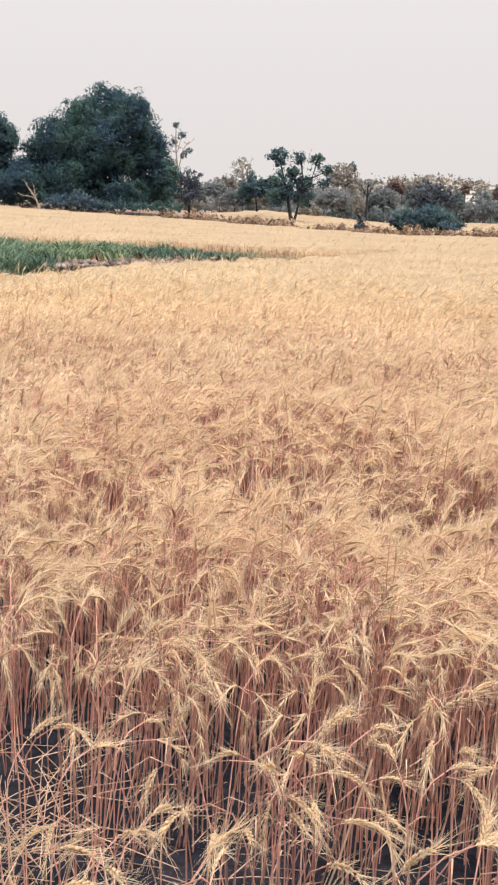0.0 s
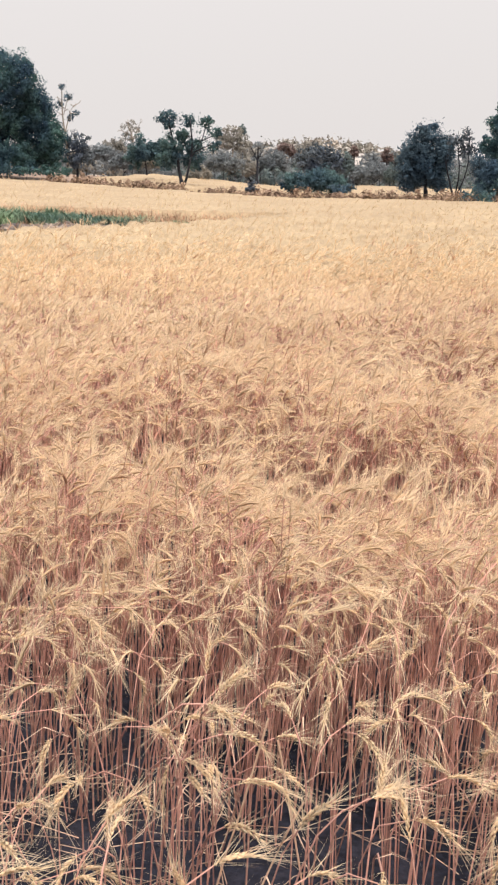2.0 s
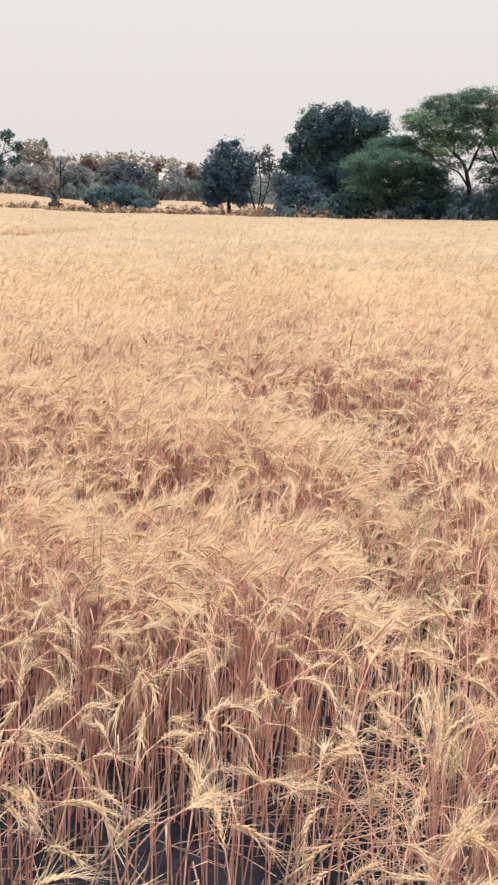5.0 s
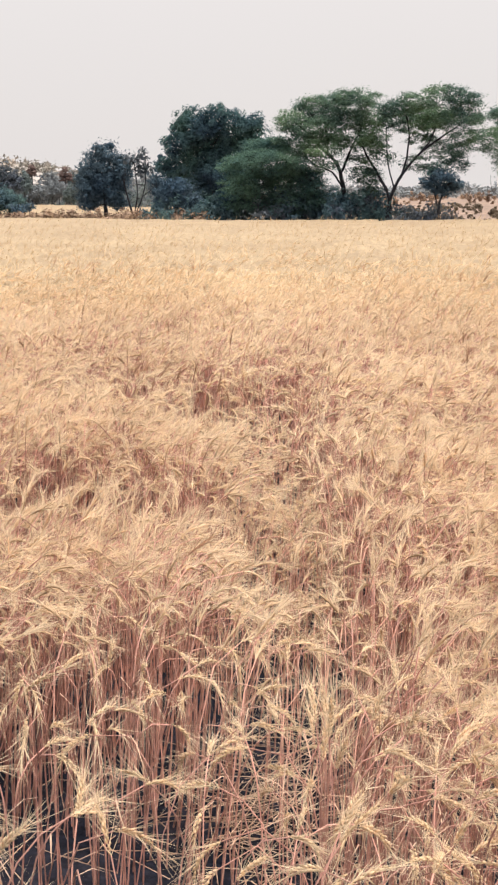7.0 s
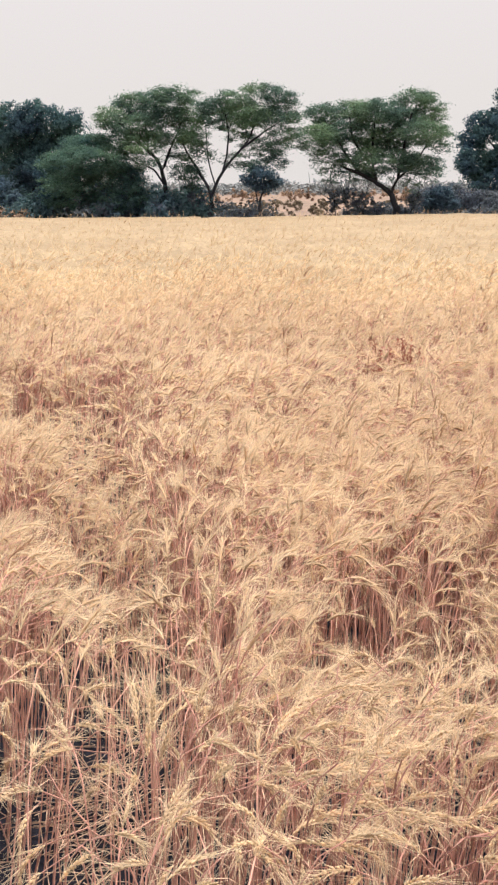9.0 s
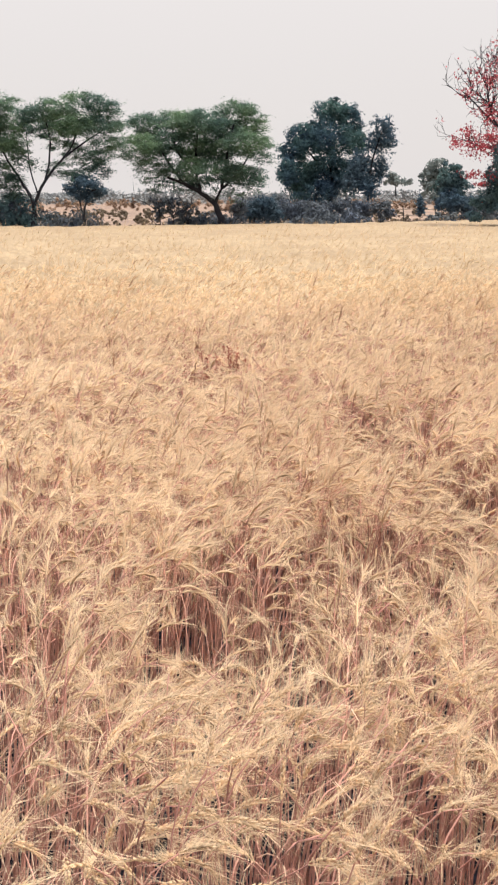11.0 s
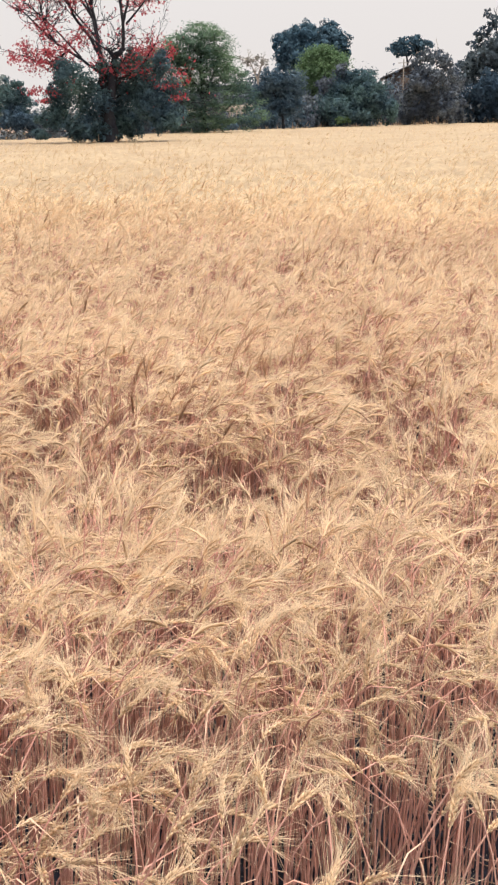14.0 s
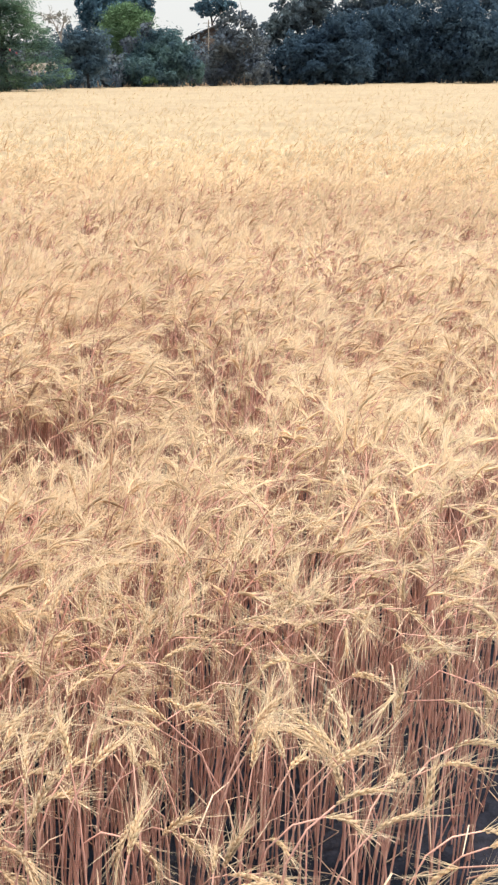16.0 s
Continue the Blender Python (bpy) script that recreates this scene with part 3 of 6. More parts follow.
def leaves_soup(soup, rg, centres, size, aspect=0.5, flat=0.0, slot=0, facing=None):
    """Small pointed leaves at the centres, lying roughly square to facing where it is given."""
    n = len(centres)
    d = rg.standard_normal((n, 3))
    d[:, 2] *= 1 - flat
    nrm = rg.standard_normal((n, 3)) * (1 - 0.6 * flat) + np.array([0, 0, 0.7 + flat])
    if facing is not None:
        nrm = facing + 0.3 * rg.standard_normal((n, 3))
        d = np.cross(nrm, d)
    d = unit(d)
    w = unit(np.cross(nrm, d))
    s = size * rg.uniform(0.6, 1.3, n)[:, None]
    vs = np.stack([centres - d * s * 0.45 - w * s * aspect * 0.5, centres - d * s * 0.45 + w * s * aspect * 0.5, centres + d * s * 0.55], 1)
    soup.add(vs, np.arange(n * 3).reshape(-1, 3), slot)


def crown_points(rg, blobs, depth, leaf_area, fill, feather):
    """Leaf places in clumps about the shells of the crown's lobes, with a thinner filling inside."""
    got, inner, face = [], [], []
    for (u, v, w), (ru, rw) in blobs:
        ru, rw = ru * 1.1, rw * 1.1
        n = int(fill * (2.0 if feather else 2.15) * math.pi * ru * rw / leaf_area)
        if n < 6:
            n = 6
        spread = (0.13 * math.sqrt(ru * rw) + 0.09) if feather else 0.26 * math.sqrt(ru * rw) + 0.05
        ru, rw = max(ru - 0.15 * spread, 0.4 * ru), max(rw - 0.25 * spread, 0.4 * rw)
        nc = max(8, n // 26) if feather else max(6, n // 48)
        dirs = unit(rg.standard_normal((nc, 3)))
        rad = rg.uniform(0.15 if feather else 0.55, 1.0, nc)[:, None]
        cc = np.array([u, v, w]) + dirs * rad * np.array([ru, max(ru, rw) * 0.9, rw])
        pick = rg.integers(0, nc, n)
        ball = unit(rg.standard_normal((n, 3)))
        lump = spread * rg.uniform(0.7, 1.25, nc)[pick][:, None]
        j = ball * lump * (rg.uniform(0.25, 1.0, (n, 1)) ** 0.5) * (np.array([1.15, 1.15, 0.55]) if feather else np.array([0.85, 0.85, 0.7]))
        got.append(cc[pick] + j)
        face.append(unit(ball + 0.7 * dirs[pick]))
        ni = int(n * (0.12 if feather else 0.28))
        q = unit(rg.standard_normal((ni, 3))) * (rg.random(ni) ** 0.33)[:, None] * 0.75
        inner.append(np.array([u, v, w]) + q * np.array([ru, max(ru, rw) * 0.9, rw]))
    # leaves between neighbouring lobes, so that the crown closes
    if len(blobs) > 2:
        c = np.array([b[0] for b in blobs])
        r = np.array([(b[1][0], b[1][0] * 0.8, b[1][1]) for b in blobs])
        near = np.argsort(((c[:, None] - c[None]) ** 2).sum(-1), axis=1)[:, 1:4]
        total = int(sum(len(g) for g in got) * (0.4 if feather else 0.3))
        i = rg.integers(0, len(c), total)
        j = near[i, rg.integers(0, near.shape[1], total)]
        close = ((c[i] - c[j]) ** 2).sum(-1) < ((r[i] + r[j]) ** 2).sum(-1) * 0.9
        t = rg.random((total, 1))
        p = c[i] * (1 - t) + c[j] * t + unit(rg.standard_normal((total, 3))) * (rg.random((total, 1)) ** 0.4) * (r[i] * (1 - t) + r[j] * t) * (0.7 if feather else 0.68)
        p = p[close]
        clump = np.round(p / 0.55) * 0.55 + rg.normal(0, 0.13, p.shape)
        got.append(np.where(rg.random((len(p), 1)) < (0.5 if feather else 0.6), clump, p))
        face.append(unit(rg.standard_normal(p.shape) + (0, 0, 0.5)))
    return np.concatenate(got), np.concatenate(inner), np.concatenate(face)


def sprays(rg, lobes, lines, k, fill, fine, green):
    """An acacia's crown: fine branches reaching out from the limbs to flat sprays of leaflets, thickest at the outside and the top."""
    c = np.array([b[0] for b in lobes])
    r = np.array([(b[1][0], max(b[1][0], 0.7) * 0.85, b[1][1]) for b in lobes]) * (1.16, 1.15, 1.22)
    share = r.prod(1) / r.prod(1).sum()
    want = int(fill * 135 * math.sqrt(len(lobes)) * np.cbrt(r.prod(1).sum()) / k)
    got = []
    for _ in range(want * 8):
        i = rg.choice(len(c), p=share)
        p = c[i] + unit(rg.standard_normal(3)) * rg.random() ** 0.33 * r[i]
        inside = (((p - c) / r) ** 2).sum(1)
        depth = np.clip(1.25 - inside, 0, None).sum()
        high = np.clip((p[2] - c[:, 2].min()) / (np.ptp(c[:, 2]) + 0.1), 0, 1)
        if p[2] > 0.3 and rg.random() < math.exp(-1.0 * depth) * (0.45 + 0.55 * high):
            got.append(p)
        if len(got) >= want:
            break
    got = np.array(got)
    nodes = [p for ln in lines for p in ln[len(ln) // 3:]]
    near = np.sqrt(((got[:, None] - np.array(nodes)[None]) ** 2).sum(-1)).min(1)
    for p in got[np.argsort(near)]:
        N = np.array(nodes)
        d = np.linalg.norm(N - p, axis=1) + 0.9 * np.maximum(N[:, 2] - p[2], 0)
        q = N[np.argmin(d)]
        m = (q + p) / 2 + rg.normal(0, 0.06, 3) + (0, 0, -0.05 * np.linalg.norm(p - q))
        tube(fine, [q, m, p], (0.013 + 0.012 * min(np.linalg.norm(p - q), 1.5)) * k, 0.006 * k, 3)
        nodes += [m, p]
    n = 64
    flat = np.repeat(got, n, axis=0) + rg.normal(0, 1, (len(got) * n, 3)) * np.repeat(rg.uniform(0.6, 1.25, (len(got), 1)), n, axis=0) * (0.2, 0.2, 0.08) * k
    leaves_soup(green, rg, flat, 0.125 * k, 0.38, 0.55)
    return [p for p in got]


def plant(name, label, category, x, y, blobs, limbs, leaf=None, fill=1.0, feather=False, twig=0, bark=None, bloom=None):
    """A tree or bush at x, y. blobs: lobes of the crown as (across, up, half width, half height); limbs: (radius, line of (across, up)), the trunk first."""
    rg = np.random.default_rng(int(abs(x) * 131 + abs(y) * 17 + len(blobs)))
    d = math.hypot(x, y)
    top = tagged(new(name), label, category)
    top.matrix_world = pose(x, y, float(ground(x, y)), 0, 0, -math.degrees(math.atan2(x, y)))
    bark = bark or BARK
    wide = max([abs(b[0]) + b[2] for b in blobs] + [0.3])
    deep = [rg.uniform(-0.45, 0.45) * max(wide - b[2], 0.1) for b in blobs]
    lobes = [((b[0], v, b[1]), (b[2], b[3])) for b, v in zip(blobs, deep)]
    if not limbs and blobs:      # a bush: some stems fanning out from its foot
        for b in blobs[:5]:
            limbs = limbs + [(0.022 + 0.008 * b[3], [(b[0] * 0.75, -0.05), (b[0] * 0.9, b[1] * 0.5), (b[0], b[1] + b[3] * 0.3)])]
    lines, tips = [], []
    for i, (r, line) in enumerate(limbs):
        v = np.cumsum(rg.normal(0, 0.22 if i else 0.05, len(line))) * (0.4 + 0.6 * wide / 3)
        if i and lines:           # start on the limb it grows from
            s = np.array([line[0][0], 0, line[0][1]])
            near = min((p for ln in lines for p in ln), key=lambda p: (p[0] - s[0]) ** 2 + (p[2] - s[2]) ** 2)
            if abs(near[0] - s[0]) + abs(near[2] - s[2]) < 0.8:
                v = v - v[0] + near[1]
        pts = smooth_line([(u, vv, w) for (u, w), vv in zip(line, v)])
        pts = pts + rg.normal(0, r * 0.13, pts.shape) * (np.arange(len(pts)) > 0)[:, None]
        lines.append(pts)
        wood = Soup()
        tube(wood, pts, r * (1.25 if i == 0 else 1.0), r * 0.45, 7 if r > 0.06 else 5)
        if i == 0 and r > 0.06:   # root flare
            tube(wood, [pts[0] + (0, 0, -0.1), pts[0] + (0, 0, 0.05), pts[0] + (0, 0, 0.45)], r * 1.9, r * 1.15, 7)
        link("trunk" if i == 0 and category == "tree" else ("limb" if category == "tree" else "stem"), wood.mesh("limb", [bark], True), top)
    fine = Soup()
    k = d / 60
    if lines:
        allp = np.concatenate(lines)
        for (c, rr) in lobes:     # thin branches that carry the lobes
            c = np.array(c)
            if category == "tree" and len(lines) > 1 and feather is not True:
                q = allp[np.argmin(((allp - c) ** 2).sum(1) + 4 * np.maximum(allp[:, 2] - c[2], 0))]
                tube(fine, smooth_line([q, (q + c) / 2 + rg.normal(0, 0.1, 3), c + (0, 0, rr[1] * 0.3)], 3), 0.03 * k, 0.012 * k, 4)
                tips.append(c)
        if feather is True:
            green = Soup()
            tips += sprays(rg, lobes, lines, k, fill, fine, green)
            link("crown", green.mesh("foliage", [leaf]), top)
        elif twig:
            for i, ln in enumerate(lines):
                cut = ln[len(ln) // 3:]
                for p in cut[:: 2 if twig < 4 else 1]:
                    side = unit(rg.standard_normal(3) * (1, 0.8, 0.5) + np.array([0, 0, 0.35]))
                    grow(fine, rg, p, side, rg.uniform(0.5, 0.9) * (0.6 if feather else 1.0) * min(1.6, 0.35 + 0.3 * wide), (0.03 if twig > 3 else 0.024) * k, min(twig, 3), tips)
                grow(fine, rg, ln[-1], ln[-1] - ln[-2], (0.35 if feather else 0.8) * min(1.4, 0.3 + 0.3 * wide), 0.02 * k, min(twig, 3), tips)
        if fine.v:
            tagged(link("branchwork", fine.mesh("branchwork", [bark]), top), kind="stuff")
    size = (0.12 if feather else 0.13) * k * (0.85 if leaf in (GREYFAR, PALELEAF, RUSTLEAF, OLIVEFAR) else 1.2 if d > 95 else 1.0)
    aspect = 0.34 if feather else 0.55
    if blobs and feather is not True:
        outer, inner, face = crown_points(rg, lobes, wide, size * size * aspect * 0.5, fill, feather)
        outer, face = outer[outer[:, 2] > 0.03], face[outer[:, 2] > 0.03]
        green = Soup()
        leaves_soup(green, rg, outer, size, aspect, 0.5 if feather else 0.15, facing=face)
        leaves_soup(green, rg, inner[inner[:, 2] > 0.03], size * (2.2 if feather else 1.7), 0.6, 0.2)
        link("crown" if category == "tree" else "foliage", green.mesh("foliage", [leaf]), top)
    if bloom:
        flowers = Soup()
        pts = np.array(tips)
        for u, w, ru, rw in bloom:
            n = int(70 + 620 * ru * rw)
            near = pts[((pts[:, 0] - u) / ru) ** 2 + ((pts[:, 2] - w) / rw) ** 2 < 1.6]
            c = np.stack([rg.normal(u, ru * 0.5, n), rg.uniform(-0.9, 0.9, n), rg.normal(w, rw * 0.45, n)], -1)
            if len(near):
                m = n // 2
                c[:m] = near[rg.integers(0, len(near), m)] + rg.normal(0, 0.1, (m, 3))
            leaves_soup(flowers, rg, c, 0.105, 0.75, 0.0)
        m = pts[rg.random(len(pts)) < 0.5]
        leaves_soup(flowers, rg, m + rg.normal(0, 0.05, m.shape), 0.15, 0.7, 0.0)
        link("blossoms", flowers.mesh("blossoms", [BLOSSOM]), top, "red cup-shaped blossoms along bare branches")
    return top


plant('broad_mango_tree', 'huge dense dark green mango tree with rounded crown', 'tree', -9.44, 83.47,
      [(-0.69, 7.74, 2.04, 1.53), (-2.53, 6.62, 1.7, 1.62), (1.11, 6.6, 1.53, 1.79), (-4.37, 5.22, 2.13, 1.7), (-5.6, 4.3, 1.62, 1.62), (2.22, 4.4, 1.45, 1.96), (-0.75, 4.88, 2.77, 2.34), (-6.18, 2.63, 1.45, 1.79), (-3.84, 2.46, 2.34, 1.79), (-1.49, 2.2, 1.79, 1.7), (3.19, 2.4, 1.11, 1.79), (0.86, 3.51, 1.53, 1.28), (-2.59, 3.87, 1.91, 1.7), (2.88, 1.11, 1.06, 0.85), (0.01, 1.41, 1.91, 1.11), (-3.47, 1.15, 2.13, 0.94), (1.65, 1.71, 1.28, 1.28)],
      [(0.234, [(-0.34, 0.36), (-0.35, 1.89), (-0.56, 3.89), (-0.72, 6.26)]), (0.17, [(1.51, 0.37), (1.57, 1.51), (1.47, 3.11), (1.3, 5.5)]), (0.128, [(-0.35, 1.89), (-2.6, 3.47), (-4.19, 4.63)]), (0.128, [(1.57, 1.3), (3.1, 1.92)]), (0.128, [(-0.42, 2.69), (0.67, 4.3), (1.98, 5.11)])], leaf=MANGO, fill=1.25)
plant('dark_tree', 'dark green leafy tree at the side of a mango', 'tree', -18.64, 83.96,
      [(0.37, 4.85, 1.31, 1.66), (0.84, 4.46, 1.05, 1.22), (-0.84, 4.42, 1.74, 2.18), (0.47, 2.05, 1.66, 1.96), (-0.76, 1.63, 1.96, 1.96), (1.23, 0.64, 0.87, 0.96)],
      [(0.196, [(-0.03, -0.39), (0.05, 1.64), (0.28, 4.45)])], leaf=MANGO, fill=1.1)
plant('skirt_bush', 'dark leafy bush filling the gap beside a mango', 'bush', -16.30, 80.60,
      [(0.0, 1.6, 1.6, 1.5), (1.3, 1.0, 1.3, 1.0), (-1.3, 1.2, 1.3, 1.1), (0.2, 2.7, 1.1, 0.9)],
      [], leaf=MANGO, fill=1.0)
plant('dead_branch', 'pale dead branch leaning out of the scrub', 'branch', -14.70, 78.64,
      [],
      [(0.061, [(0.13, 0.02), (-0.15, 0.85), (-0.77, 1.79)]), (0.041, [(-0.12, 0.78), (-0.21, 1.54)]), (0.041, [(-0.15, 0.85), (-1.06, 1.04)])], bark=PALEBARK, twig=1)
plant('scrub_bush', 'grey dry twiggy scrub under a mango tree', 'bush', -12.84, 78.96,
      [(-0.59, 0.66, 1.22, 0.57), (0.96, 0.79, 1.22, 0.73), (1.93, 0.53, 1.13, 0.49)],
      [], leaf=GREYLEAF, fill=0.8, twig=1, feather=0.5)
plant('scrub_bush', 'dark low scrub at the foot of trees', 'bush', -8.41, 79.56,
      [(-1.18, 0.67, 1.42, 0.49), (0.78, 0.64, 1.42, 0.41), (2.74, 0.57, 1.22, 0.49)],
      [], leaf=MANGO, fill=0.7)
plant('slender_tree', 'thin almost leafless tree with sparse tufts', 'tree', -5.09, 81.84,
      [(-0.21, 6.41, 0.25, 0.25), (0.19, 5.72, 0.37, 0.29), (-0.37, 5.33, 0.25, 0.25), (0.7, 4.64, 0.33, 0.25), (0.3, 4.36, 0.33, 0.29)],
      [(0.066, [(-0.01, 0.43), (0.01, 2.21), (-0.22, 4.55), (-0.21, 6.41)]), (0.042, [(-0.07, 3.38), (0.42, 4.95), (0.91, 5.34)]), (0.033, [(-0.14, 4.56), (0.19, 5.72)]), (0.033, [(-0.18, 4.94), (-0.45, 5.52)])], leaf=GREYLEAF, fill=0.45, twig=2, bark=PALEBARK, feather=0.5)
plant('scrub_bush', 'grey-green leafy shrub beside a mango', 'bush', -4.40, 81.88,
      [(0.01, 2.74, 1.0, 0.91), (-0.2, 1.56, 0.91, 0.83), (0.69, 1.68, 0.75, 0.66)],
      [(0.062, [(-0.01, 0.37), (0.0, 2.27)])], leaf=OLIVE, fill=0.7)
plant('bare_tree', 'pale leafless round-headed tree far off', 'tree', -0.86, 150.00,
      [(-0.02, 5.78, 1.52, 1.52)],
      [(0.114, [(-0.0, 2.53), (-0.01, 4.7), (-0.54, 6.49)]), (0.076, [(-0.01, 4.7), (0.72, 6.5)]), (0.076, [(-0.01, 4.48), (-1.05, 5.77)])], leaf=PALELEAF, fill=0.3, twig=3, bark=PALEBARK)
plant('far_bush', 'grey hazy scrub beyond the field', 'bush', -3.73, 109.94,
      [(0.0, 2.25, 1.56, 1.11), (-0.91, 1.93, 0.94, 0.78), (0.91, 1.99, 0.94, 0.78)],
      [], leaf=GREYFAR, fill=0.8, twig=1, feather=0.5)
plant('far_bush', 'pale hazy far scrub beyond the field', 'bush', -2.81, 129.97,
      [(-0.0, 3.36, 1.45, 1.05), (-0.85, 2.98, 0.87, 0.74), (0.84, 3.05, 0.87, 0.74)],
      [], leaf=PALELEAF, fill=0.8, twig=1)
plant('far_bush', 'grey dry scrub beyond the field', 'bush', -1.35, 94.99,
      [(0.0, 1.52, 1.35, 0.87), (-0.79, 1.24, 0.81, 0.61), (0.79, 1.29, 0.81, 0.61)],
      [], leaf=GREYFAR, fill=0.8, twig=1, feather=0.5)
plant('far_bush', 'pale dry bushes beyond the field', 'bush', 0.53, 95.00,
      [(0.0, 1.71, 1.25, 0.77), (-0.73, 1.43, 0.75, 0.54), (0.74, 1.48, 0.75, 0.54)],
      [], leaf=PALELEAF, fill=0.8, twig=1)
plant('far_bush', 'pale dry bushes beyond the field', 'bush', -4.63, 99.89,
      [(-0.0, 0.84, 1.52, 0.71), (-0.89, 0.54, 0.91, 0.5), (0.89, 0.6, 0.91, 0.5)],
      [], leaf=PALELEAF, fill=0.8, twig=1)
plant('green_bush', 'dark green round bush beside a small tree', 'bush', 0.32, 78.00,
      [(-0.0, 2.62, 1.11, 1.03), (-0.66, 2.13, 0.71, 0.71), (1.0, 2.33, 0.87, 0.99)],
      [(0.059, [(0.12, 1.0), (-0.0, 2.32)])], leaf=TREELEAF)
plant('young_tree', 'young broad-leaved tree with separate leafy tufts', 'tree', 2.57, 69.95,
      [(-0.82, 4.72, 0.78, 0.64), (0.48, 4.59, 0.46, 0.43), (1.48, 4.46, 0.46, 0.43), (2.04, 3.8, 0.46, 0.32), (1.95, 3.06, 0.39, 0.39), (-0.46, 3.05, 1.06, 0.99), (0.75, 3.05, 0.64, 0.57), (-0.8, 2.37, 0.99, 0.78), (0.59, 2.14, 0.78, 0.78), (0.05, 3.72, 0.5, 0.43)],
      [(0.106, [(-0.08, 0.61), (-0.16, 1.36), (-0.35, 2.54), (-0.79, 4.39)]), (0.089, [(0.06, 0.61), (0.29, 1.46), (0.58, 2.88), (0.52, 4.39)]), (0.053, [(0.41, 2.21), (1.15, 3.39), (1.48, 4.3)]), (0.044, [(0.75, 2.72), (1.78, 3.16)]), (0.044, [(1.09, 3.32), (2.01, 3.73)]), (0.044, [(-0.28, 2.21), (-0.98, 3.21)])], leaf=TREELEAF, fill=0.8)
plant('pale_tree', 'pale hazy tree with a small dark clump', 'tree', 9.32, 114.62,
      [(-0.23, 5.09, 1.51, 1.17), (-1.05, 4.26, 1.05, 0.93), (0.93, 3.99, 0.93, 1.17)],
      [(0.117, [(0.03, 1.5), (-0.15, 4.26)]), (0.058, [(-0.08, 3.44), (0.73, 5.09)])], leaf=PALELEAF, fill=0.55, twig=2, bark=PALEBARK)
plant('dark_clump_tree', 'slim dark leafy tree behind a pale one', 'tree', 10.54, 117.53,
      [(-0.02, 5.71, 0.48, 0.72)],
      [(0.06, [(-0.16, 2.15), (-0.07, 5.54)])], leaf=OLIVEFAR)
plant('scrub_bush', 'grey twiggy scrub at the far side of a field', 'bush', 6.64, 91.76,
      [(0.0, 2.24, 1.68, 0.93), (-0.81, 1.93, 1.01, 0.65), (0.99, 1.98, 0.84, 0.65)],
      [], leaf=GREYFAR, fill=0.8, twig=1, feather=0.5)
plant('scrub_bush', 'pale dry scrub at the far side of a field', 'bush', 4.51, 89.89,
      [(0.01, 1.29, 1.19, 0.64), (-0.56, 0.98, 0.71, 0.45), (0.71, 1.03, 0.59, 0.45)],
      [], leaf=PALELEAF, fill=0.8, twig=1)
plant('scrub_bush', 'pale dry scrub at the far side of a field', 'bush', 8.26, 94.64,
      [(0.01, 1.9, 1.35, 0.77), (-0.63, 1.57, 0.81, 0.54), (0.8, 1.63, 0.67, 0.54)],
      [], leaf=PALELEAF, fill=0.8, twig=1)
plant('scrub_bush', 'grey leafless scrub at the far side of a field', 'bush', 11.61, 99.32,
      [(0.0, 2.75, 1.32, 1.22), (-0.62, 2.41, 0.79, 0.85), (0.77, 2.47, 0.66, 0.85)],
      [], leaf=GREYFAR, fill=0.8, twig=1, feather=0.5)
plant('scrub_bush', 'pale dry scrub at the far side of a field', 'bush', 11.60, 119.44,
      [(-0.01, 3.1, 1.82, 1.09), (-0.88, 2.69, 1.09, 0.77), (1.06, 2.76, 0.91, 0.77)],
      [], leaf=PALELEAF, fill=0.8, twig=1)
plant('scrub_bush', 'rusty red-leaved bush at the far side of a field', 'bush', 14.47, 114.09,
      [(-0.04, 4.08, 1.17, 0.82), (-0.58, 3.7, 0.7, 0.57), (0.65, 3.76, 0.58, 0.57)],
      [], leaf=RUSTLEAF, fill=0.8, twig=1)
plant('scrub_bush', 'pale dry scrub at the far side of a field', 'bush', 18.86, 128.63,
      [(-0.05, 4.42, 1.98, 0.92), (-0.97, 3.99, 1.19, 0.65), (1.1, 4.05, 0.99, 0.65)],
      [], leaf=PALELEAF, fill=0.8, twig=1)
plant('bare_tree', 'thin grey-brown nearly leafless tree', 'tree', 8.94, 87.55,
      [(0.19, 3.62, 0.71, 0.53)],
      [(0.089, [(-0.04, 0.95), (0.01, 2.36), (0.06, 3.62)]), (0.045, [(0.0, 2.57), (0.61, 3.75)]), (0.045, [(0.0, 2.57), (-0.54, 3.62)])], leaf=GREYFAR, fill=0.4, twig=3, feather=0.5)
plant('green_bush', 'small dark bush standing at the field edge', 'bush', 5.81, 60.72,
      [(0.04, 1.05, 0.34, 0.37), (0.28, 0.9, 0.25, 0.22)],
      [], leaf=OLIVE, twig=1)
plant('round_bush_tree', 'round dark green bushy tree', 'tree', 12.99, 82.99,
      [(-0.01, 3.05, 1.53, 0.94), (-1.01, 2.52, 0.94, 0.85), (1.02, 2.53, 1.02, 0.85), (0.02, 2.33, 1.53, 0.85)],
      [(0.085, [(0.07, 0.92), (0.0, 2.73)])], leaf=OLIVE, fill=1.0)
plant('green_bush', 'spreading dark green bush at the field edge', 'bush', 9.44, 61.28,
      [(-0.86, 1.45, 1.07, 0.69), (0.34, 1.55, 1.07, 0.82), (-1.46, 1.24, 0.57, 0.47), (1.1, 1.35, 0.75, 0.63)],
      [], leaf=TREELEAF)
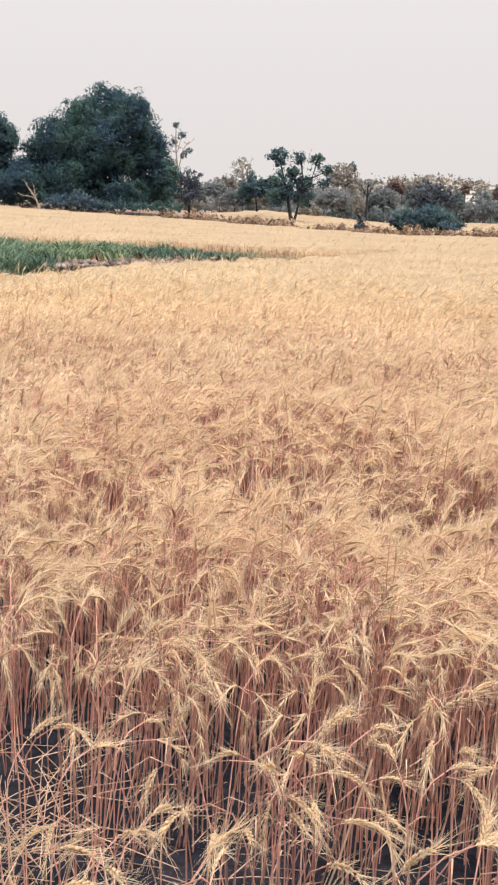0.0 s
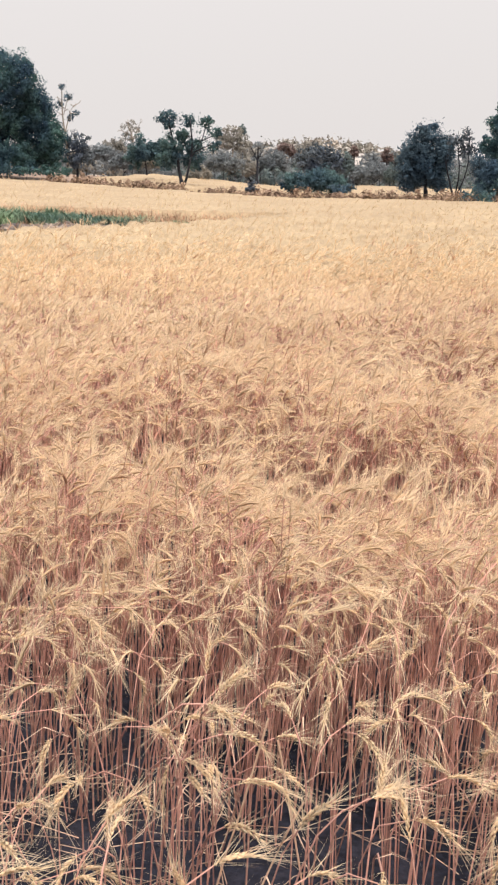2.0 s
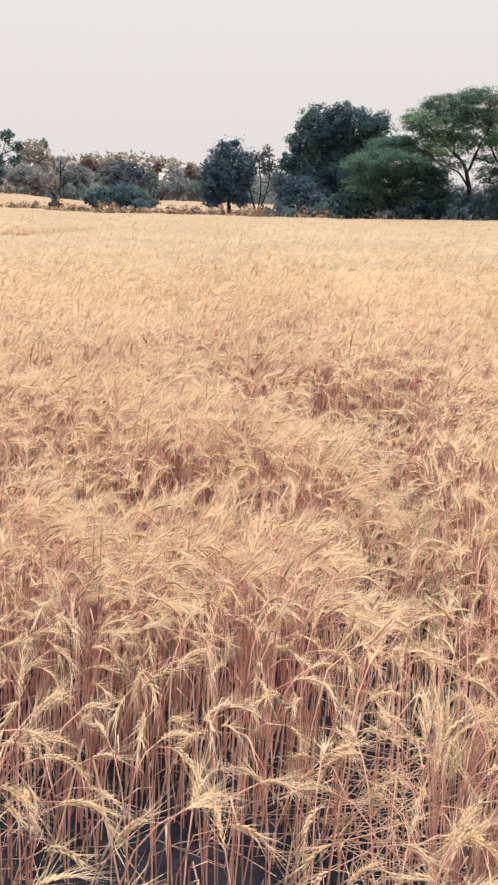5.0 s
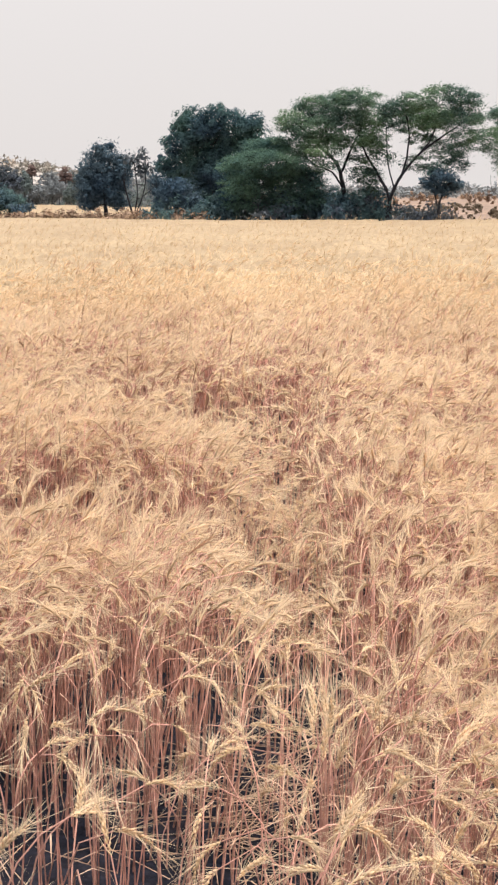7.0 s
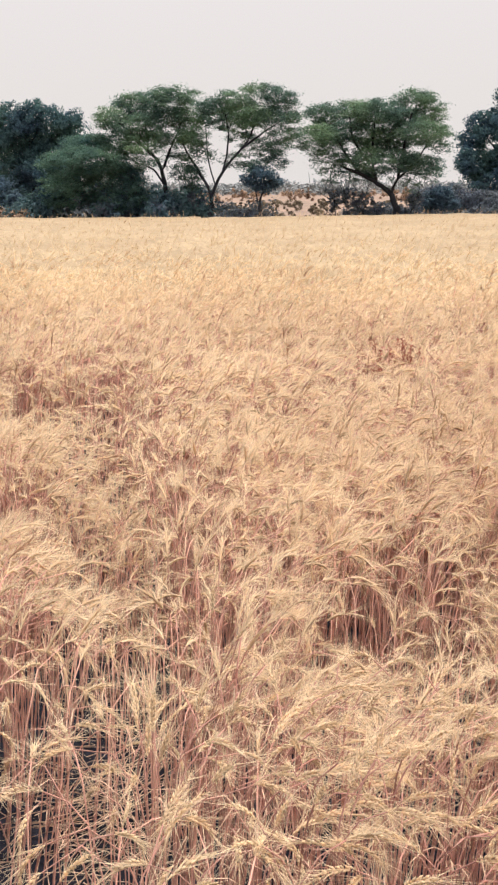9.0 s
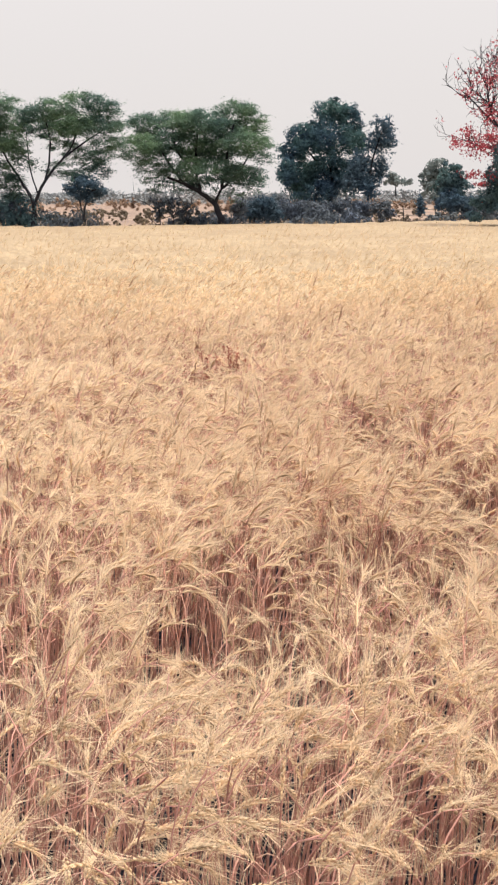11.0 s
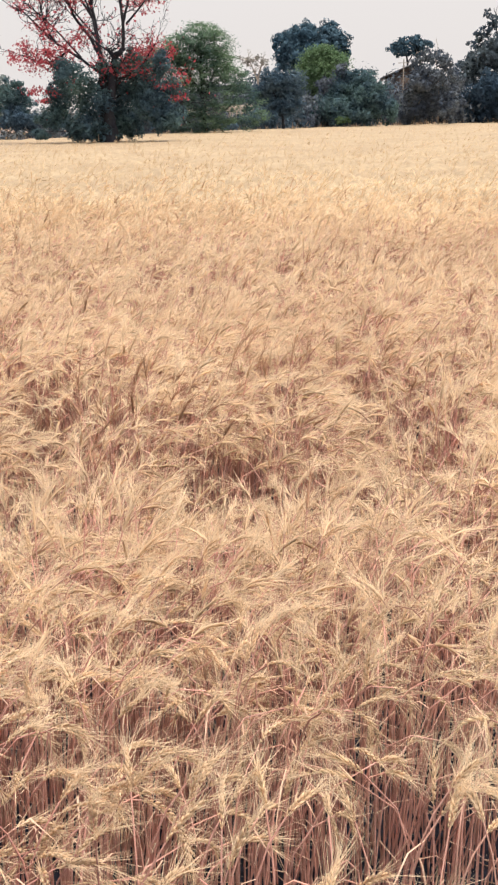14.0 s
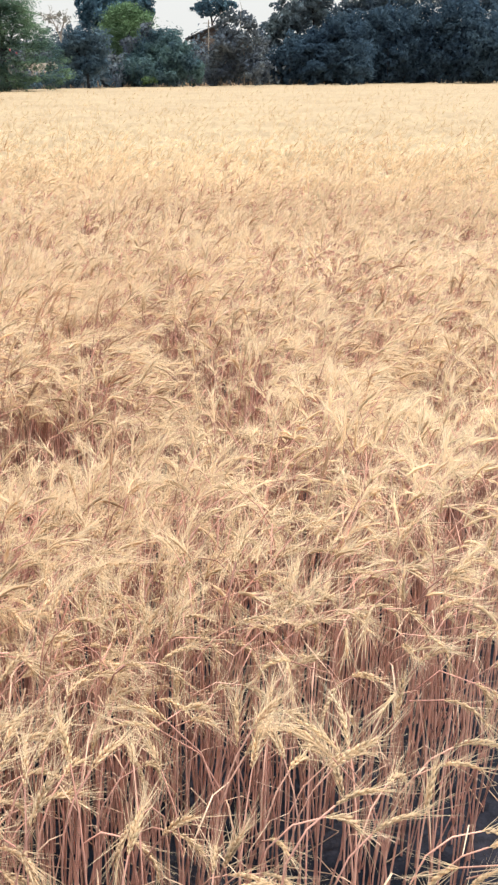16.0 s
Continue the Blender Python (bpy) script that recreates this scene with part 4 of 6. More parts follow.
plant('dead_scrub', 'dark thorny dead scrub at the field edge', 'bush', 10.42, 59.09,
      [(-0.08, 1.09, 0.67, 0.3), (0.49, 1.15, 0.36, 0.3)],
      [], leaf=GREYLEAF, fill=0.5, twig=2, feather=0.5)
plant('far_tree', 'slim grey-green tree beyond the field', 'tree', 16.88, 93.49,
      [(0.01, 2.57, 0.77, 1.06), (-0.29, 2.2, 0.46, 0.64), (0.38, 2.39, 0.38, 0.64)],
      [(0.06, [(-0.02, 0.05), (0.05, 2.2), (0.02, 3.16)])], leaf=OLIVEFAR, fill=0.65, twig=2)
plant('far_tree', 'rusty red-leaved tree beyond the field', 'tree', 18.39, 98.29,
      [(0.02, 3.57, 0.51, 0.61), (-0.18, 3.19, 0.3, 0.36), (0.27, 3.38, 0.25, 0.36)],
      [(0.063, [(-0.02, -0.03), (0.07, 3.19), (0.03, 3.92)])], leaf=RUSTLEAF, fill=0.65, twig=2)
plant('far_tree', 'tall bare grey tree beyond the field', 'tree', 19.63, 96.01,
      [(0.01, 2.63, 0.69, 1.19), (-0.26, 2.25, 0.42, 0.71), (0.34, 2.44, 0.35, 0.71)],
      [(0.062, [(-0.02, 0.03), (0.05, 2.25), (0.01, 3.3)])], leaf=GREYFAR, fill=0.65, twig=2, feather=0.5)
plant('far_tree', 'rusty red-leaved tree beyond the field', 'tree', 22.19, 102.63,
      [(0.01, 3.32, 0.74, 0.64), (-0.28, 2.92, 0.45, 0.38), (0.37, 3.13, 0.37, 0.38)],
      [(0.066, [(-0.01, -0.07), (0.06, 2.92), (0.01, 3.68)])], leaf=RUSTLEAF, fill=0.65, twig=2)
plant('scrub_bush', 'grey scrub bush beyond the field', 'bush', 19.62, 92.95,
      [(0.0, 1.93, 1.25, 0.87), (-0.49, 1.56, 0.75, 0.52), (0.61, 1.75, 0.63, 0.52)],
      [], leaf=GREYFAR, fill=0.65, twig=2, feather=0.5)
plant('scrub_bush', 'grey scrub bush beyond the field', 'bush', 18.25, 93.23,
      [(0.0, 1.68, 1.15, 0.87), (-0.45, 1.31, 0.69, 0.52), (0.56, 1.5, 0.58, 0.52)],
      [], leaf=GREYFAR, fill=0.65, twig=2, feather=0.5)
plant('far_tree', 'grey leafless tree beyond the field', 'tree', 10.35, 99.46,
      [(0.03, 2.33, 1.11, 1.11), (-0.4, 1.94, 0.67, 0.67), (0.55, 2.15, 0.56, 0.67)],
      [(0.063, [(-0.05, -0.29), (0.07, 1.95), (0.05, 2.95)])], leaf=GREYFAR, fill=0.65, twig=2, feather=0.5)
plant('far_tree', 'rusty reddish tree beyond the field', 'tree', 13.45, 111.19,
      [(0.04, 2.86, 1.02, 0.79), (-0.36, 2.43, 0.61, 0.48), (0.51, 2.65, 0.51, 0.48)],
      [(0.071, [(-0.05, -0.34), (0.08, 2.44), (0.05, 3.31)])], leaf=RUSTLEAF, fill=0.65, twig=2)
plant('scrub_bush', 'grey scrub bush beyond the field', 'bush', 8.69, 99.62,
      [(0.01, 1.46, 1.72, 1.01), (-0.65, 1.07, 1.03, 0.61), (0.81, 1.28, 0.86, 0.61)],
      [], leaf=GREYFAR, fill=0.65, twig=2, feather=0.5)
plant('scrub_bush', 'grey-green bush beyond the field', 'bush', 20.10, 89.78,
      [(0.0, 1.75, 0.93, 0.93), (-0.36, 1.39, 0.56, 0.56), (0.45, 1.58, 0.47, 0.56)],
      [], leaf=OLIVEFAR, fill=0.65, twig=2)
plant('scrub_bush', 'grey-green bush beyond the field', 'bush', 23.60, 105.39,
      [(0.01, 3.03, 0.77, 0.66), (-0.29, 2.61, 0.46, 0.39), (0.38, 2.83, 0.38, 0.39)],
      [], leaf=OLIVEFAR, fill=0.65, twig=2)
plant('dark_thorn_tree', 'dark round thorn tree with wispy top', 'tree', 14.20, 56.23,
      [(-0.14, 3.66, 0.88, 0.53), (-0.29, 2.83, 1.18, 0.88), (-0.86, 2.07, 0.71, 0.65), (0.86, 2.79, 0.71, 0.94), (0.14, 1.94, 1.18, 0.59), (-0.29, 4.1, 0.35, 0.26), (0.31, 4.19, 0.29, 0.24), (-0.94, 2.82, 0.59, 0.76), (0.94, 3.34, 0.59, 0.59), (-0.72, 1.43, 0.71, 0.53), (0.66, 1.44, 0.65, 0.53)],
      [(0.088, [(0.03, 0.65), (0.0, 1.66), (-0.09, 3.33)]), (0.044, [(0.0, 1.94), (-0.57, 3.33)]), (0.044, [(0.0, 1.94), (0.71, 3.34)])], leaf=GREYLEAF, fill=0.95, twig=2, feather=0.5)
plant('slender_tree', 'slender open tree with several bare leaning stems', 'tree', 15.29, 54.91,
      [(0.02, 3.56, 0.52, 0.4), (0.58, 3.76, 0.29, 0.35), (0.39, 3.08, 0.4, 0.4), (0.72, 3.08, 0.35, 0.4)],
      [(0.051, [(0.01, 0.73), (-0.25, 1.7), (-0.45, 2.52)]), (0.043, [(0.04, 0.73), (0.23, 1.98), (0.1, 3.35)]), (0.043, [(0.06, 0.73), (0.59, 2.12), (0.66, 3.62)])], leaf=OLIVE, fill=0.5, twig=2)
plant('mango_tree', 'dense dark mango tree with sunlit green top', 'tree', 22.19, 62.16,
      [(-1.24, 5.66, 1.27, 1.0), (0.46, 5.92, 1.4, 0.94), (1.98, 5.44, 1.14, 1.07), (-1.93, 4.66, 1.14, 1.0), (-0.31, 4.45, 1.67, 1.4), (1.38, 4.15, 1.67, 1.34), (-2.63, 3.39, 0.94, 0.87), (-0.93, 3.03, 1.67, 1.2), (1.03, 2.73, 1.67, 1.14), (-0.26, 2.08, 2.01, 1.0), (2.45, 4.0, 0.67, 1.0)],
      [(0.15, [(0.03, 0.55), (-0.04, 2.4), (-0.15, 4.61)]), (0.084, [(-0.04, 2.4), (-1.6, 4.28)]), (0.084, [(-0.04, 2.56), (1.63, 4.31)])], leaf=MANGO, fill=1.25)
plant('green_bush', 'grey-green leafy bush at the field edge', 'bush', 16.69, 52.41,
      [(0.0, 2.03, 1.0, 0.84), (-0.62, 1.62, 0.61, 0.61), (0.74, 1.5, 0.72, 0.61), (-0.9, 2.41, 0.45, 0.67)],
      [], leaf=GREYLEAF, fill=1.0, twig=1, feather=0.5)
plant('green_bush', 'dark tangled bush at the field edge', 'bush', 18.11, 49.81,
      [(-0.64, 1.35, 0.64, 0.48), (0.27, 1.51, 0.75, 0.64), (1.06, 1.52, 0.7, 0.67)],
      [], leaf=MANGO, fill=0.8)
plant('leaning_acacia', 'dark green acacia leaning low with layered foliage', 'tree', 22.42, 48.02,
      [(-2.64, 3.92, 1.02, 0.38), (-3.66, 3.1, 0.91, 0.48), (-2.36, 3.24, 1.34, 0.48), (-1.33, 3.37, 0.81, 0.43), (-3.11, 2.35, 1.18, 0.64), (-1.56, 2.49, 1.34, 0.64), (-2.57, 1.64, 1.61, 0.64), (-1.01, 1.6, 1.18, 0.64), (-3.76, 1.96, 0.75, 0.75), (-2.13, 4.17, 0.59, 0.27), (-0.91, 2.24, 0.97, 0.48), (-3.15, 3.56, 0.64, 0.27)],
      [(0.107, [(0.36, 0.85), (-0.12, 1.87), (-0.93, 2.87), (-2.12, 3.62)]), (0.067, [(-0.39, 2.24), (-1.31, 2.62), (-2.35, 2.86)])], leaf=SHADEDACACIA, feather=True, fill=1.0, twig=1)
plant('acacia_tree', 'umbrella-shaped green acacia with forked dark trunk', 'tree', 23.39, 47.56,
      [(-2.35, 5.17, 0.81, 0.3), (-1.06, 5.79, 1.13, 0.4), (0.41, 6.06, 0.97, 0.32), (0.99, 5.49, 0.7, 0.43), (-1.47, 4.83, 1.48, 0.4), (-0.05, 5.07, 1.23, 0.48), (-0.2, 4.38, 1.4, 0.43), (1.1, 4.67, 0.64, 0.59), (-2.39, 4.18, 1.07, 0.32), (-1.24, 3.83, 1.07, 0.38), (-1.71, 5.49, 0.81, 0.32), (0.57, 3.82, 0.7, 0.38), (-0.74, 3.18, 0.7, 0.32), (-1.66, 2.63, 0.7, 0.43), (0.68, 2.87, 0.64, 0.43)],
      [(0.107, [(-0.02, 0.73), (-0.07, 1.98), (-0.35, 3.12), (-0.93, 3.83)]), (0.067, [(-0.23, 2.75), (0.18, 3.75), (0.72, 5.0), (0.61, 5.86)]), (0.067, [(-0.68, 3.5), (-1.61, 4.51), (-2.36, 5.08)]), (0.054, [(-0.83, 3.75), (-0.91, 4.75), (-1.06, 5.62)]), (0.054, [(-0.09, 2.11), (-0.62, 2.87), (-1.51, 3.26), (-2.14, 3.83)])], leaf=ACACIA, feather=True, fill=0.66, twig=2)
plant('acacia_tree', 'acacia with trunk forking low in a wide vase', 'tree', 24.73, 45.74,
      [(0.23, 5.54, 0.74, 0.37), (1.24, 5.83, 0.84, 0.34), (2.26, 6.06, 0.84, 0.32), (3.01, 5.72, 0.74, 0.4), (3.6, 5.15, 0.42, 0.26), (1.62, 5.29, 1.21, 0.4), (2.89, 4.99, 0.9, 0.37), (3.14, 4.35, 0.68, 0.32), (1.36, 4.68, 0.63, 0.26), (-0.28, 5.18, 0.47, 0.37), (2.37, 3.77, 0.79, 0.32), (-0.68, 4.2, 0.63, 0.42), (-0.56, 3.46, 0.63, 0.32), (-1.08, 2.72, 0.47, 0.37), (1.22, 3.21, 0.68, 0.32), (1.61, 4.19, 0.79, 0.26), (0.6, 4.93, 0.58, 0.26), (2.76, 3.12, 0.63, 0.32), (3.14, 3.76, 0.53, 0.32), (1.99, 2.83, 0.58, 0.26), (-0.84, 2.22, 0.42, 0.37)],
      [(0.105, [(-0.04, 0.74), (-0.0, 1.47), (-0.15, 2.1)]), (0.072, [(-0.15, 2.05), (-0.7, 2.97), (-1.19, 3.79), (-1.48, 4.7)]), (0.079, [(0.0, 1.59), (0.37, 2.47), (0.97, 3.28), (1.66, 4.07), (2.18, 5.29)]), (0.053, [(0.45, 2.54), (0.71, 3.46), (0.8, 4.56), (0.61, 5.42)]), (0.053, [(1.35, 3.7), (2.38, 4.43), (3.27, 4.99)]), (0.04, [(0.19, 2.09), (-0.13, 3.34), (-0.21, 4.81)])], leaf=ACACIA, feather=True, fill=0.62, twig=3)
plant('small_acacia', 'small grey-green acacia with twin thin stems', 'tree', 25.84, 43.39,
      [(0.2, 2.61, 0.67, 0.36), (-0.42, 2.37, 0.56, 0.33), (0.7, 2.27, 0.56, 0.36), (0.2, 2.03, 0.72, 0.31), (-0.17, 2.81, 0.41, 0.26)],
      [(0.051, [(-0.0, 0.76), (0.1, 1.59), (0.4, 2.27)]), (0.038, [(0.02, 0.98), (-0.1, 1.71), (-0.3, 2.27)])], leaf=GREYLEAF, feather=0.5, fill=0.9, twig=1)
plant('low_bush', 'low twiggy bushes under acacias', 'bush', 24.67, 48.04,
      [(-0.27, 1.33, 0.6, 0.49), (0.26, 1.38, 0.55, 0.55), (-2.27, 1.21, 0.82, 0.49), (-4.65, 1.31, 0.71, 0.44), (-3.59, 1.35, 0.82, 0.6)],
      [], leaf=OLIVE, fill=0.55, twig=2)
plant('spreading_acacia', 'wide green acacia with thick leaning trunk', 'tree', 32.38, 41.96,
      [(-3.51, 5.28, 0.75, 0.43), (-2.23, 5.51, 0.86, 0.35), (-1.05, 5.3, 1.23, 0.4), (0.63, 5.81, 0.86, 0.38), (1.4, 5.31, 0.64, 0.48), (0.27, 5.03, 1.23, 0.43), (-2.27, 4.44, 1.5, 0.48), (-3.66, 4.13, 0.86, 0.59), (-0.72, 4.15, 1.34, 0.48), (1.05, 4.33, 0.91, 0.54), (1.97, 4.07, 0.38, 0.59), (-3.16, 3.2, 0.75, 0.43), (-1.74, 3.44, 1.07, 0.38), (-0.45, 3.1, 1.45, 0.43), (0.96, 2.99, 0.91, 0.43), (-3.02, 2.57, 0.64, 0.32), (-1.72, 2.56, 0.81, 0.32), (0.34, 2.16, 0.7, 0.38), (1.61, 2.78, 0.43, 0.48)],
      [(0.13, [(0.02, 0.72), (-0.15, 1.48), (-0.68, 2.04), (-1.52, 2.51), (-2.51, 2.94)]), (0.081, [(-0.29, 1.66), (0.12, 2.8), (0.3, 4.04), (0.64, 5.39)]), (0.081, [(-0.94, 2.17), (-1.17, 3.31), (-1.05, 4.93)]), (0.067, [(-1.73, 2.61), (-2.52, 3.7), (-3.04, 4.7)]), (0.054, [(-0.04, 2.29), (0.83, 3.16), (1.51, 4.27)]), (0.054, [(-1.22, 3.06), (-2.01, 4.07), (-2.23, 5.19)])], leaf=ACACIA, feather=True, fill=1.0, twig=2)
plant('round_bush', 'round dark bush beside an acacia', 'bush', 35.88, 43.00,
      [(-0.0, 1.55, 0.79, 0.68), (-0.53, 1.23, 0.57, 0.51), (0.55, 1.17, 0.45, 0.4)],
      [], leaf=GREYLEAF, feather=0.5)
plant('low_bush', 'low olive hedge bushes along the field', 'bush', 38.42, 43.45,
      [(-0.55, 1.34, 0.71, 0.53), (0.28, 1.42, 0.76, 0.59), (0.97, 1.25, 0.59, 0.47)],
      [], leaf=OLIVE, fill=0.9)
plant('low_bush', 'dry twiggy brush under an acacia', 'bush', 31.45, 44.51,
      [(-0.67, 1.49, 0.5, 0.61), (0.0, 1.53, 0.61, 0.66), (0.8, 1.37, 0.61, 0.5), (3.2, 1.39, 0.5, 0.44)],
      [], leaf=OLIVE, fill=0.5, twig=2)
plant('dark_peepal_tree', 'tall dense dark-leaved tree with glossy leaves', 'tree', 45.11, 48.17,
      [(-0.07, 6.78, 1.14, 0.74), (1.03, 6.5, 0.74, 0.74), (-1.29, 5.53, 1.27, 0.87), (-2.16, 4.58, 1.0, 0.8), (-0.1, 5.25, 1.6, 1.2), (1.33, 5.18, 0.87, 1.07), (-1.87, 3.17, 1.2, 1.14), (-0.13, 3.45, 1.67, 1.34), (1.3, 3.16, 1.0, 1.14), (-0.79, 2.19, 1.67, 0.87), (-2.5, 3.4, 0.67, 1.0)],
      [(0.15, [(-0.02, 0.62), (0.02, 2.51), (-0.04, 4.69)]), (0.084, [(0.02, 2.83), (-1.37, 4.66)]), (0.084, [(0.02, 2.51), (1.48, 4.41)])], leaf=MANGO, fill=1.0)
plant('thin_tree', 'thin greyish tree with sparse dusty leaves', 'tree', 45.25, 45.26,
      [(0.75, 5.81, 0.78, 0.65), (1.09, 5.03, 0.65, 0.71), (0.34, 4.96, 0.65, 0.84), (-0.51, 3.74, 0.97, 0.97), (-0.83, 2.82, 0.91, 0.78), (0.58, 3.6, 0.65, 0.97), (0.1, 2.53, 0.78, 0.78)],
      [(0.065, [(-0.01, 0.75), (0.01, 2.53), (0.21, 4.05), (0.75, 5.72)]), (0.041, [(0.04, 2.83), (-0.51, 3.89)])], leaf=GREYLEAF, fill=0.6, twig=2, feather=0.5)
plant('hedge_bush', 'low leafy hedge along the field', 'bush', 40.05, 44.68,
      [(-2.3, 1.5, 0.91, 0.61), (-3.16, 1.4, 0.91, 0.67), (-1.44, 1.57, 0.73, 0.67), (-0.44, 1.29, 0.79, 0.49), (0.43, 1.36, 0.79, 0.55)],
      [], leaf=OLIVE, fill=0.95)
plant('hedge_bush', 'low leafy hedge along the field', 'bush', 43.47, 44.21,
      [(-1.51, 1.35, 0.82, 0.57), (-0.61, 1.46, 0.82, 0.57), (0.3, 1.41, 0.82, 0.57), (1.3, 1.39, 0.69, 0.5), (1.73, 1.16, 0.38, 0.31)],
      [], leaf=OLIVE, fill=0.9)
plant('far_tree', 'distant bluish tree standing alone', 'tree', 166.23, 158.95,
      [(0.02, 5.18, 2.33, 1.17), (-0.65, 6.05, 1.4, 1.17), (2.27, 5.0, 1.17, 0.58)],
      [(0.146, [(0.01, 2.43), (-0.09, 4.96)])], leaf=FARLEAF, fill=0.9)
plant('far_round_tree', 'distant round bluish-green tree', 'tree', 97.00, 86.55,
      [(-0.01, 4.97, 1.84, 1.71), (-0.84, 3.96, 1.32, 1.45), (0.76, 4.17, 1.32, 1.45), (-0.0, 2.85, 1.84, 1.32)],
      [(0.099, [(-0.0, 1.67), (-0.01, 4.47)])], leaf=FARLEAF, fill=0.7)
plant('green_tree', 'dark green small tree behind a hedge', 'tree', 61.93, 53.74,
      [(-0.01, 3.56, 0.83, 0.91), (-0.57, 2.77, 0.83, 0.83), (0.64, 2.79, 0.83, 0.83), (-0.0, 1.91, 1.08, 0.91)],
      [(0.062, [(0.01, 0.72), (-0.01, 3.17)])], leaf=TREELEAF)
plant('weedy_bush', 'upright grey weedy bush', 'bush', 49.46, 45.20,
      [(-0.0, 1.7, 0.27, 0.48), (0.0, 1.25, 0.34, 0.41)],
      [], leaf=GREYLEAF, twig=1, feather=0.5)
plant('hedge_bush', 'grey-green scrub beside a flowering tree', 'bush', 50.04, 43.04,
      [(-0.82, 1.66, 0.47, 0.6), (-0.1, 1.67, 0.6, 0.74), (0.82, 1.62, 0.74, 0.67), (1.73, 1.44, 0.67, 0.53)],
      [], leaf=GREYLEAF, fill=0.85, twig=1, feather=0.5)
